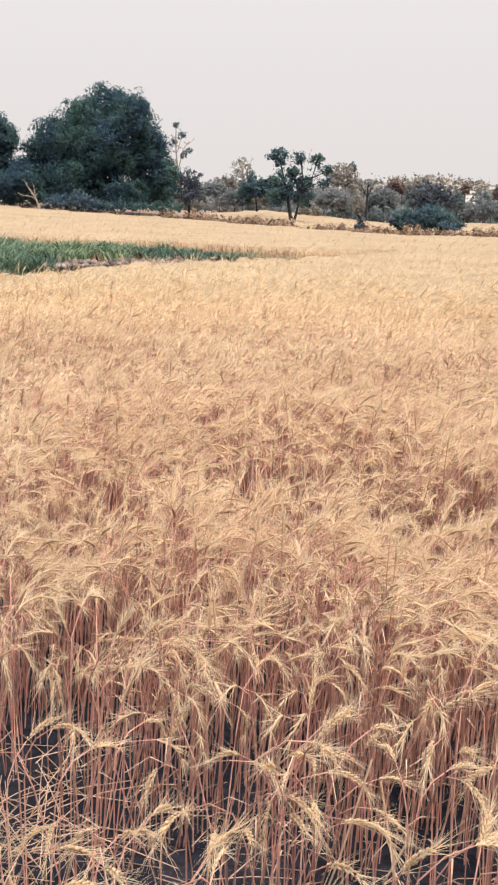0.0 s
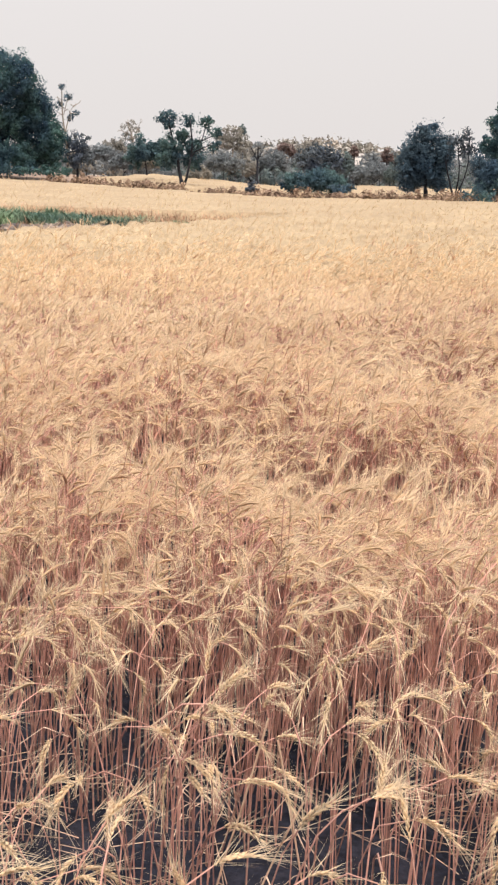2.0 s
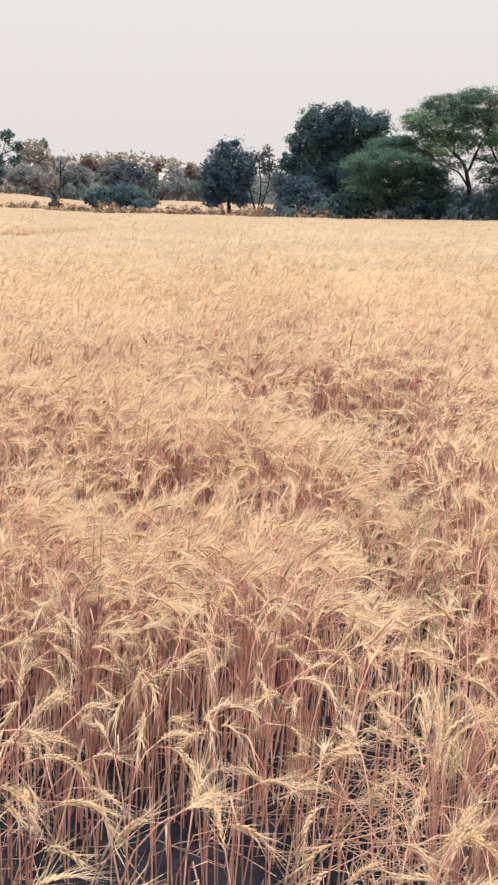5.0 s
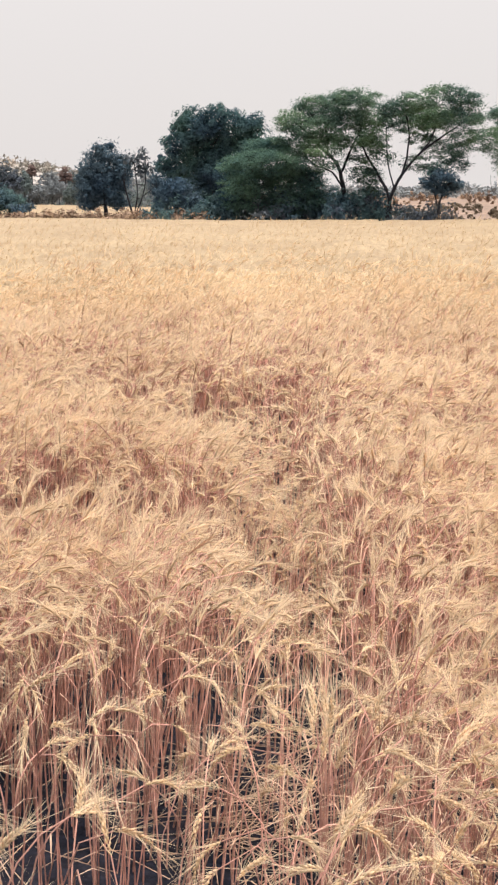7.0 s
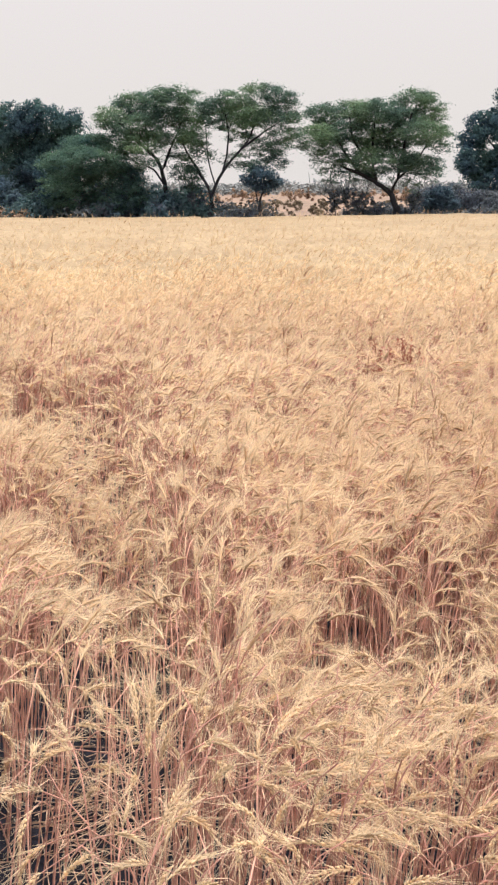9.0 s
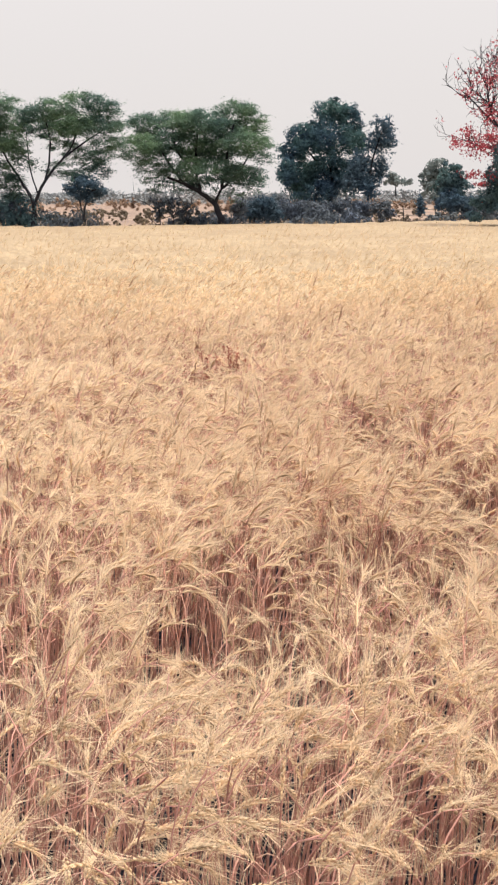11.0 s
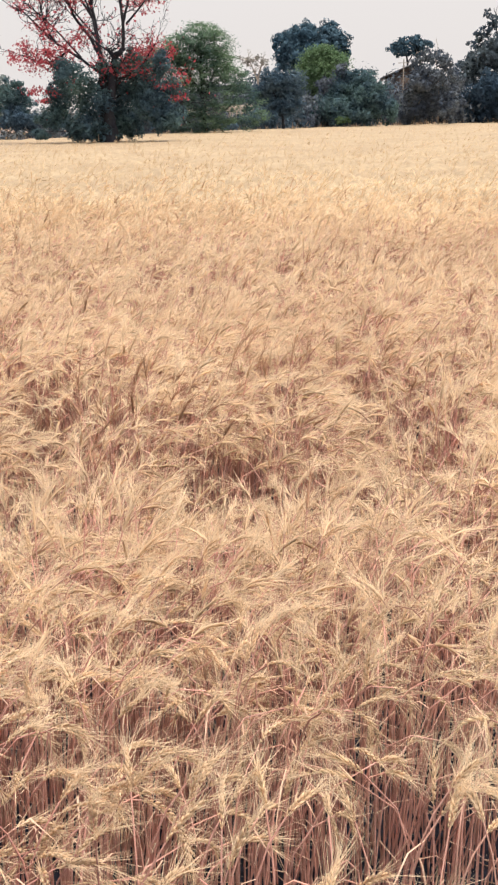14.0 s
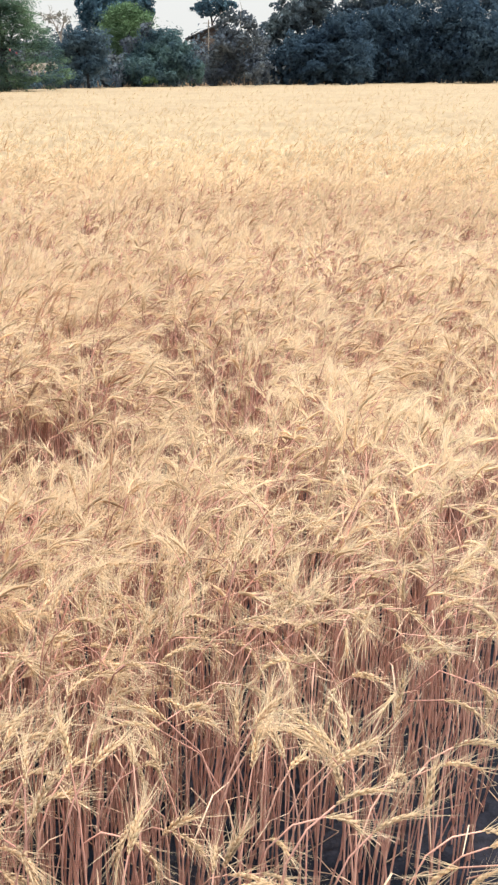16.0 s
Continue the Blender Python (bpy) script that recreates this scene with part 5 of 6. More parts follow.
plant('silk_cotton_tree', 'leafless red-flowering tree over dark green undergrowth', 'tree', 41.02, 30.30,
      [(-1.42, 3.36, 0.88, 0.88), (-0.52, 2.52, 1.03, 0.88), (-2.03, 2.55, 0.67, 0.62), (0.5, 1.92, 0.78, 0.78), (1.59, 3.4, 1.03, 1.03), (2.0, 2.31, 0.98, 0.88), (-1.13, 1.48, 0.93, 0.62), (0.85, 2.78, 0.78, 0.67), (-0.62, 1.16, 1.14, 0.47), (0.22, 3.26, 0.52, 0.52), (-2.15, 1.88, 0.67, 0.57), (0.89, 1.43, 0.93, 0.57), (2.52, 1.7, 0.88, 0.57), (-2.65, 1.75, 0.52, 0.41), (-1.8, 3.91, 0.41, 0.47), (-2.41, 2.98, 0.36, 0.31), (-0.18, 3.93, 0.36, 0.41), (0.52, 3.94, 0.41, 0.52), (1.19, 4.24, 0.52, 0.47), (2.31, 3.96, 0.52, 0.57), (2.84, 3.05, 0.47, 0.47), (3.14, 1.96, 0.47, 0.41), (-2.9, 1.2, 0.47, 0.31)],
      [(0.336, [(0.08, 0.65), (0.0, 1.79), (-0.1, 3.01), (-0.23, 3.93)]), (0.22, [(0.16, 2.53), (0.3, 3.63), (0.4, 4.28), (0.78, 4.57)]), (0.116, [(0.4, 4.18), (0.24, 4.52), (0.01, 4.66)]), (0.103, [(-0.16, 3.74), (-0.28, 5.06), (-0.46, 6.25), (-0.69, 7.31), (-0.87, 8.24)]), (0.078, [(-0.27, 4.46), (-0.63, 5.18), (-1.23, 6.0), (-1.55, 6.82), (-1.86, 7.29)]), (0.065, [(-0.5, 6.25), (-0.38, 7.19), (-0.16, 7.78)]), (0.078, [(0.79, 4.53), (0.81, 5.67), (0.66, 6.85), (0.56, 7.67)]), (0.065, [(0.8, 5.55), (1.08, 6.51), (1.39, 7.38)]), (0.065, [(-0.16, 3.62), (-1.32, 4.45), (-2.16, 5.03), (-2.52, 5.98), (-2.65, 6.92)]), (0.052, [(-2.15, 4.96), (-2.79, 5.62), (-3.49, 6.31)]), (0.065, [(0.22, 3.26), (1.44, 3.88), (2.17, 4.85)]), (0.052, [(-1.55, 4.56), (-2.47, 4.07), (-3.51, 4.41)]), (0.052, [(1.22, 3.03), (2.47, 2.93), (3.24, 2.45)]), (0.052, [(-0.5, 6.01), (-1.1, 7.07), (-1.21, 7.77)]), (0.06, [(-0.2, 3.9), (-0.44, 5.8), (-0.95, 7.2), (-1.2, 8.1)]), (0.05, [(0.95, 5.6), (1.7, 6.4), (2.0, 7.0)]), (0.045, [(-0.4, 5.2), (-1.4, 6.4), (-2.0, 7.2)]), (0.045, [(-1.0, 4.3), (-2.2, 5.6), (-3.1, 6.4)])], leaf=TREELEAF, fill=1.0, twig=4, bloom=[(-3.28, 4.46, 0.78, 0.34), (-3.85, 4.29, 0.31, 0.26), (-2.47, 3.9, 0.72, 0.39), (-3.04, 3.89, 0.57, 0.31), (-1.79, 3.35, 0.47, 0.36), (1.1, 3.88, 0.67, 0.41), (1.43, 4.49, 0.52, 0.31), (-1.22, 5.05, 0.52, 0.36), (-2.44, 5.62, 0.36, 0.36), (-3.04, 2.97, 0.47, 0.18), (-2.16, 2.86, 0.57, 0.21), (-2.66, 2.54, 0.36, 0.13), (-0.28, 4.1, 0.31, 0.26), (1.44, 7.38, 0.41, 0.31), (0.92, 7.05, 0.47, 0.47), (1.29, 6.51, 0.47, 0.31), (0.66, 7.37, 0.21, 0.36), (2.17, 4.86, 0.62, 0.39), (1.89, 4.37, 0.52, 0.36), (2.58, 4.31, 0.36, 0.26), (2.99, 2.62, 0.41, 0.18), (2.47, 3.05, 0.47, 0.16), (2.13, 3.41, 0.36, 0.21), (-0.89, 8.42, 0.52, 0.47), (-1.25, 7.77, 0.67, 0.52), (-1.86, 7.05, 0.67, 0.52), (-0.32, 7.59, 0.36, 0.52), (-1.03, 6.83, 0.57, 0.57), (-2.7, 6.8, 0.52, 0.41), (-3.32, 6.32, 0.36, 0.21), (0.3, 3.75, 0.36, 0.21), (-1.73, 4.8, 0.52, 0.26), (1.75, 7.1, 0.26, 0.21), (1.9, 6.6, 0.5, 0.6), (-2.6, 5.6, 0.5, 0.4), (-2.9, 4.6, 0.7, 0.4), (-1.9, 4.2, 0.6, 0.4), (2.3, 4.0, 0.6, 0.6), (2.9, 3.2, 0.5, 0.5)])
plant('green_acacia', 'light green round acacia behind a flowering tree', 'tree', 61.23, 37.89,
      [(-0.26, 6.4, 1.24, 0.66), (0.63, 5.84, 0.95, 0.73), (-1.27, 5.55, 0.95, 0.95), (0.14, 5.06, 1.6, 0.8), (-0.16, 4.03, 1.97, 0.95), (1.41, 3.88, 1.09, 0.73), (-1.19, 3.51, 1.31, 0.95), (-1.85, 2.47, 1.09, 0.73), (0.24, 2.67, 1.97, 1.02), (1.81, 2.69, 1.46, 0.95), (-2.58, 5.03, 1.09, 1.17), (-3.12, 3.49, 1.24, 1.31), (-0.07, 1.81, 2.19, 0.95), (2.03, 1.77, 1.46, 0.8), (-1.82, 1.61, 1.09, 0.73)],
      [(0.109, [(-0.02, 0.63), (-0.1, 2.5), (-0.18, 4.54), (-0.18, 6.06)]), (0.073, [(-0.11, 2.84), (-1.24, 4.87)]), (0.073, [(-0.11, 2.84), (1.0, 5.23)])], leaf=ACACIA, feather=True, fill=0.62, twig=2)
plant('grey_tree', 'grey-olive dusty tree with fine branches', 'tree', 74.21, 39.36,
      [(-0.59, 4.13, 1.36, 1.11), (0.62, 3.75, 1.28, 1.28), (-1.0, 2.97, 1.11, 1.19), (0.22, 2.39, 1.7, 1.11), (-1.81, 3.16, 0.85, 0.94)],
      [(0.085, [(0.01, 0.7), (-0.11, 2.58), (-0.39, 4.51)]), (0.053, [(-0.07, 2.19), (-0.92, 3.74)]), (0.053, [(-0.07, 2.19), (0.7, 3.75)])], leaf=GREYLEAF, fill=0.9, twig=2, feather=0.5)
plant('bare_tree', 'pale bare twisted tree top', 'tree', 83.79, 46.86,
      [(-0.13, 6.09, 0.68, 0.49), (0.64, 5.84, 0.49, 0.39), (-1.05, 5.96, 0.49, 0.49)],
      [(0.097, [(0.05, 0.65), (0.08, 4.43), (0.46, 5.97)]), (0.073, [(0.08, 4.43), (-0.6, 5.96)])], leaf=PALELEAF, fill=0.35, twig=3, bark=PALEBARK)
plant('round_dark_tree', 'far round dark bluish-green tree', 'tree', 111.71, 56.09,
      [(-2.76, 8.89, 1.65, 1.52), (-0.67, 9.63, 2.53, 1.65), (2.2, 8.75, 2.03, 2.15), (3.34, 8.08, 0.95, 1.65), (-0.07, 7.78, 3.8, 1.52), (2.36, 10.43, 0.95, 0.89), (0.84, 6.93, 3.17, 1.52), (-1.86, 7.2, 2.28, 1.52)],
      [(0.19, [(-0.03, 0.29), (-0.05, 4.64), (-0.07, 8.63)])], leaf=FARDARK, fill=1.5)
plant('light_green_tree', 'fresh light green round tree', 'tree', 89.92, 43.76,
      [(-0.09, 6.03, 1.52, 1.01), (-0.81, 5.39, 1.11, 0.81), (0.87, 5.39, 0.91, 0.91), (-0.08, 5.02, 1.72, 0.91), (-0.08, 4.02, 2.03, 1.22), (-1.28, 3.55, 1.52, 1.22)],
      [(0.101, [(-0.05, 0.63), (-0.08, 5.02)])], leaf=LIMELEAF, feather=True)
plant('green_bush', 'large dark green bush at the field edge', 'bush', 83.98, 37.57,
      [(-0.07, 4.28, 1.49, 1.21), (-1.47, 3.3, 1.68, 1.49), (0.75, 3.02, 1.58, 1.49), (-0.56, 2.03, 2.8, 1.4), (-2.58, 2.45, 1.21, 1.4), (2.2, 2.04, 0.75, 1.12), (-3.24, 1.59, 1.12, 0.84)],
      [], leaf=TREELEAF, fill=1.05)
plant('rusty_bush', 'brown-tinged bush among green ones', 'bush', 84.77, 39.45,
      [(-0.26, 5.04, 0.57, 0.66), (0.1, 4.4, 0.66, 0.66), (-1.56, 3.97, 0.95, 0.85)],
      [], leaf=OLIVE, fill=0.7, twig=1)
plant('lime_bush', 'small yellow-green shrub at the field edge', 'bush', 81.60, 37.97,
      [(-0.08, 1.31, 0.64, 0.36)],
      [], leaf=LIMELEAF)
plant('umbrella_tree', 'flat-topped tree rising behind a house', 'tree', 139.29, 55.67,
      [(-0.56, 10.27, 2.43, 0.84), (-2.11, 9.46, 1.22, 0.68), (1.45, 9.73, 1.22, 0.68), (-0.53, 9.32, 2.28, 0.61), (-1.38, 8.85, 1.37, 0.46), (0.62, 8.85, 1.37, 0.46)],
      [(0.152, [(-0.27, 0.38), (-0.47, 7.29), (-1.04, 9.66)]), (0.095, [(-0.48, 7.63), (0.74, 9.73)])], leaf=FARDARK, fill=1.0)
plant('olive_tree', 'dusty olive tree with thin pale stems', 'tree', 90.47, 34.98,
      [(-0.57, 5.39, 0.79, 0.79), (0.79, 6.05, 1.08, 0.79), (1.73, 5.62, 0.79, 0.79), (-0.8, 3.85, 0.79, 1.28), (0.39, 4.29, 1.67, 1.38), (2.25, 4.08, 1.08, 1.67), (-0.24, 2.29, 1.67, 1.47), (1.62, 2.29, 1.67, 1.47), (-1.49, 1.83, 0.88, 0.98)],
      [(0.074, [(-0.65, 0.57), (-0.73, 3.18), (-0.95, 5.61)]), (0.074, [(1.22, 0.58), (1.22, 3.18), (0.88, 6.05)])], leaf=OLIVE, fill=0.75, twig=2, bark=PALEBARK)
plant('tall_open_tree', 'tall open-crowned tree with separate leaves', 'tree', 112.62, 35.22,
      [(-2.17, 9.05, 0.96, 0.72), (-1.13, 10.09, 0.72, 0.84), (0.04, 8.78, 1.08, 0.84), (-2.68, 8.0, 1.2, 0.84), (-0.72, 7.47, 1.79, 1.08), (1.18, 7.99, 0.84, 0.96), (-2.34, 6.68, 1.79, 1.2), (0.44, 6.41, 2.15, 1.31), (-3.4, 5.61, 1.31, 1.31), (1.43, 10.33, 0.42, 0.6), (-1.99, 10.88, 0.48, 0.48)],
      [(0.12, [(-0.63, 0.33), (-0.84, 4.55), (-0.87, 8.26), (-1.1, 10.61)]), (0.09, [(-0.84, 5.62), (0.59, 8.78), (1.4, 10.85)]), (0.09, [(-0.84, 5.62), (-2.42, 8.53)])], leaf=BROADOLIVE, fill=0.6, twig=1)
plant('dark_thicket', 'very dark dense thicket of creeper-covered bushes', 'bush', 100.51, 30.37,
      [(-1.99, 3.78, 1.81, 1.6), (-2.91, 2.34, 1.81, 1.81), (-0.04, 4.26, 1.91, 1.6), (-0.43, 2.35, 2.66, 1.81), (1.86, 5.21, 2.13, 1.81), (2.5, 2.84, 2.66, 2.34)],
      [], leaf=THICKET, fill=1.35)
plant('leafy_tree', 'leafy tree standing behind a thicket', 'tree', 103.33, 31.40,
      [(-1.33, 7.11, 1.97, 1.42), (-2.85, 6.15, 1.64, 1.42), (0.71, 6.86, 1.64, 1.53), (-0.34, 8.53, 1.64, 1.42), (-4.38, 5.19, 1.31, 1.31), (-2.32, 4.71, 1.86, 1.31)],
      [(0.137, [(-0.19, 0.54), (-0.25, 4.22), (-0.42, 7.58)])], leaf=BROADOLIVE, fill=0.8, twig=1)
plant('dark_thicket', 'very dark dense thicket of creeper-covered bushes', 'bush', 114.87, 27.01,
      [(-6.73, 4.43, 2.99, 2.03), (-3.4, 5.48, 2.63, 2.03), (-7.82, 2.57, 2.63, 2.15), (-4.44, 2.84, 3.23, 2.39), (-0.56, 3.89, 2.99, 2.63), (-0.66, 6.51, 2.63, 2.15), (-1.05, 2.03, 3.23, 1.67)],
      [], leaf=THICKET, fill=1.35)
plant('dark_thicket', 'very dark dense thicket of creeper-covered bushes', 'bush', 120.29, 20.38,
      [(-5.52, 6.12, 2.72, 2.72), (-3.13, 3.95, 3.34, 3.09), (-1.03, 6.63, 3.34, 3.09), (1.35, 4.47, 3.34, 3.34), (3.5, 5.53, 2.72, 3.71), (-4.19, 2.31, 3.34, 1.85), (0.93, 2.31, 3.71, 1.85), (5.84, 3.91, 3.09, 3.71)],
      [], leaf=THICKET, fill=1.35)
plant('tall_dark_tree', 'tall dark leafy tree above a thicket', 'tree', 125.02, 27.46,
      [(-4.49, 9.44, 2.59, 1.95), (-0.95, 10.25, 2.85, 2.33), (-2.06, 8.31, 2.85, 1.95), (2.57, 10.49, 3.24, 2.59), (6.11, 9.9, 3.24, 2.33), (9.62, 9.58, 3.24, 3.24), (-6.84, 8.05, 1.69, 1.43)],
      [(0.259, [(-0.53, 0.59), (-0.75, 5.76), (-0.83, 10.25)]), (0.227, [(7.29, 0.6), (6.63, 6.29), (6.09, 10.17)])], leaf=BROADOLIVE, fill=0.95)


MARGIN = material("brown_margin_weed", (0.2, 0.135, 0.1), (0.34, 0.24, 0.17), 0.6, 0.9, island=0.35, through_light=0.15)


# ---- continuous scrub between and beyond the trees ----
def scrub_belt(name, label, leaf, az0, az1, d0, d1, h0, h1, count, seed, gaps=(), size=0.22):
    """Many overlapping bushes along a bearing range; gaps: stretches left open."""
    rg = np.random.default_rng(seed)
    s = Soup()
    for _ in range(count):
        az = rg.uniform(az0, az1)
        if any(a <= az <= b for a, b in gaps) and rg.random() < 0.85:
            continue
        d = (edge(az) if d0 < 20 else 0) + rg.uniform(d0, d1)
        a = radians(az)
        x, y = d * math.sin(a), d * math.cos(a)
        h = rg.uniform(h0, h1) * (1 if d0 > 20 else max(1.0, float(edge(az)) / 60))
        w = h * rg.uniform(0.5, 0.9)
        k = d / 60
        n = int(2.2 * math.pi * w * h * 0.5 / (0.275 * size * size * k * k))
        nc = max(5, n // 26)
        dirs = unit(rg.standard_normal((nc, 3)))
        cc = dirs * rg.uniform(0.35, 1.0, nc)[:, None] * (w, w, h * 0.55) + (x, y, float(ground(x, y)) + h * 0.45)
        pick, ball = rg.integers(0, nc, n), unit(rg.standard_normal((n, 3)))
        c = cc[pick] + ball * rg.uniform(0.3, 1.0, (n, 1)) * 0.3 * w
        c[:, 2] = np.maximum(c[:, 2], float(ground(x, y)) + 0.05)
        leaves_soup(s, rg, c, size * k, 0.55, 0.1, facing=ball + 0.7 * dirs[pick])
    tagged(new(name, s.mesh(name, [leaf])), label, "scrub", kind="stuff")


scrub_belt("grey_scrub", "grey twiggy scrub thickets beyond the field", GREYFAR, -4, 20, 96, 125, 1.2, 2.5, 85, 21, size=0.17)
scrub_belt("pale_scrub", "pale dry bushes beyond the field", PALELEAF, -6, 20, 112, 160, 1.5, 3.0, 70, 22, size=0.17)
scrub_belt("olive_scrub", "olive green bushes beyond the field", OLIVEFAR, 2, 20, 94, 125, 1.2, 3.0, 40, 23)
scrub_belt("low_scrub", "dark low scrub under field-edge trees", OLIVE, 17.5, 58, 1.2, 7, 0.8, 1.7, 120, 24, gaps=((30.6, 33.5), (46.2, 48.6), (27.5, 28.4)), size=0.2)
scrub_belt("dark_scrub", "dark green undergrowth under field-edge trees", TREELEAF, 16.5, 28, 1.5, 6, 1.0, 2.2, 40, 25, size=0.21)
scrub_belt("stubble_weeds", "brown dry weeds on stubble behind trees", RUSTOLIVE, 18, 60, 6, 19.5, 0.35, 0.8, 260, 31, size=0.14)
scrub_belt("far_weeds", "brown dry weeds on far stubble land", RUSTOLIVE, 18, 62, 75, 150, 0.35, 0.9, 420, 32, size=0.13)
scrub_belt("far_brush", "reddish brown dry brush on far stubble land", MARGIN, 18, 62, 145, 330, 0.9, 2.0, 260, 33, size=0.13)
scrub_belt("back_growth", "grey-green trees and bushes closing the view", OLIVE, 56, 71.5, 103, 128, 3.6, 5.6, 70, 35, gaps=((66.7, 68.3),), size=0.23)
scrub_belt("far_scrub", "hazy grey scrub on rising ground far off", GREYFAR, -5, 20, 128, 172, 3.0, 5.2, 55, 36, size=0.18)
scrub_belt("margin_weeds", "brown dry weeds along the margin between wheat plots", MARGIN, -5, 19, 0.4, 3.5, 0.75, 1.25, 150, 34, size=0.18)
scrub_belt("hedge_scrub", "dense grey-green hedge along the field", GREYLEAF, 54, 66, 2, 9, 1.0, 2.2, 55, 26, gaps=((57.0, 60.4),))
scrub_belt("hedge_growth", "dense olive green hedge along the field", OLIVE, 56, 72, 3, 10, 1.1, 2.6, 55, 27, gaps=((57.0, 60.4), (67.3, 68.6)))
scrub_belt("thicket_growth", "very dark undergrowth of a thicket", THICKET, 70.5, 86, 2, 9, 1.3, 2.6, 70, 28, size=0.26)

# ---- beyond the field ----
def box(soup, x0, x1, y0, y1, z0, z1, slot=0):
    v = [(x, y, z) for z in (z0, z1) for y in (y0, y1) for x in (x0, x1)]
    soup.add(v, np.array([[0, 2, 3, 1], [4, 5, 7, 6], [0, 1, 5, 4], [2, 6, 7, 3], [0, 4, 6, 2], [1, 3, 7, 5]]), slot)


def at_bearing(name, label, category, az, d, z=0.0, turn=0.0):
    ob = tagged(new(name), label, category)
    x, y = d * math.sin(radians(az)), d * math.cos(radians(az))
    ob.matrix_world = pose(x, y, z + float(ground(x, y)), 0, 0, -az + turn)
    return ob


def farmhouse():
    """A small brown house with a pitched pale roof, half hidden by bushes."""
    h = at_bearing("farmhouse", "small brown plastered farmhouse with pale pitched roof", "house", 68.30, 112, 0, 90)
    s = Soup()
    box(s, -3.2, 3.2, -2.5, 2.5, 0, 4.9)
    s.add([(-3.2, -2.5, 4.9), (3.2, -2.5, 4.9), (3.2, 2.5, 4.9), (-3.2, 2.5, 4.9), (-3.2, 0, 5.9), (3.2, 0, 5.9)],
          np.array([[0, 4, 3], [1, 2, 5]]), 0)
    link("wall", s.mesh("wall", [MUDWALL]), h)
    for sg in (-1, 1):
        r = Soup()
        a = np.array([(-3.6, sg * 3.0, 4.72), (3.6, sg * 3.0, 4.72), (3.6, 0, 5.98), (-3.6, 0, 5.98)])
        v = np.concatenate([a, a + (0, 0, 0.09)])
        r.add(v, np.array([[0, 1, 2, 3], [4, 7, 6, 5], [0, 4, 5, 1], [1, 5, 6, 2], [2, 6, 7, 3], [3, 7, 4, 0]]))
        link("roof", r.mesh("roof", [ROOF]), h)
    for ux in (-1.6, 1.4):
        w = Soup()
        box(w, ux - 0.45, ux + 0.45, -2.56, -2.5, 3.1, 4.2)
        win = link("window", w.mesh("window", [BARK]), h, "dark wooden shuttered window")
    return h


farmhouse()


def pole():
    p = at_bearing("utility_pole", "thin pale wooden pole beside a farmhouse", "pole", 67.85, 106)
    s = Soup()
    tube(s, [(0, 0, -0.1), (0, 0, 3), (0.03, 0, 6.3)], 0.07, 0.05, 7)
    link("post", s.mesh("post", [PALEBARK], True), p)
    c = Soup()
    tube(c, [(-0.45, 0, 6.0), (0.0, 0, 6.02), (0.45, 0, 6.0)], 0.03, 0.03, 5)
    link("crossbar", c.mesh("crossbar", [PALEBARK], True), p)


pole()


def fence():
    """Rough rails between posts at a gap in the hedge."""
    f = at_bearing("rail_fence", "rough dark wooden rail fence closing a hedge gap", "fence", 46.9, 69)
    for u in (-1.7, -0.2, 1.7):
        s = Soup()
        tube(s, [(u, 0, -0.1), (u + 0.03, 0, 0.9), (u - 0.02, 0.02, 1.45)], 0.04, 0.03, 6)
        link("post", s.mesh("post", [BARK], True), f)
    for z in (0.6, 0.95, 1.3):
        s = Soup()
        tube(s, [(-1.95, 0.05, z + 0.04), (-0.7, 0.03, z - 0.03), (0.6, 0.05, z + 0.02), (1.95, 0.04, z - 0.05)], 0.026, 0.02, 6)
        link("rail", s.mesh("rail", [PALEBARK], True), f)


fence()


def mud_wall():
    w = at_bearing("mud_wall", "low pale mud wall behind roadside scrub", "wall", 58.9, 92)
    s = Soup()
    for i in range(8):
        box(s, -2.7 + i * 0.68, -2.7 + (i + 1) * 0.68 - 0.01, -0.25, 0.25, -0.1, 2.35 + 0.035 * i + 0.04 * (i % 2))
    link("wall_body", s.mesh("wall_body", [PALEBARK]), w)


mud_wall()


def far_woods():
    """A hazy belt of trees and scrub along the horizon."""
    s = Soup()
    rg = np.random.default_rng(5)
    for az in np.arange(-16, 90, 0.28):
        d = rg.uniform(300, 430)
        h = rg.uniform(2.0, 4.2) + (3.4 if 0 < az < 16 else 0) * rg.random()
        a = radians(az + rg.uniform(-0.2, 0.2))
        n = 150
        c = np.array([d * math.sin(a), d * math.cos(a), float(ground(d * math.sin(a), d * math.cos(a)))])
        q = rg.normal(0, 1, (n, 3)) * (1.7, 1.7, 0) + np.stack([np.zeros(n), np.zeros(n), h * rg.random(n) ** 0.7], -1)
        leaves_soup(s, rg, c + q, 0.95, 0.7, 0.2)
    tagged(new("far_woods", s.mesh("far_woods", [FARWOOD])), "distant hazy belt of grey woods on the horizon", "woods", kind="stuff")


# pale grey-blue leaf: the horizon's haze is part of the colour
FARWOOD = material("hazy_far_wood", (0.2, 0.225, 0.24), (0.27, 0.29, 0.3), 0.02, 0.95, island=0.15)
far_woods()


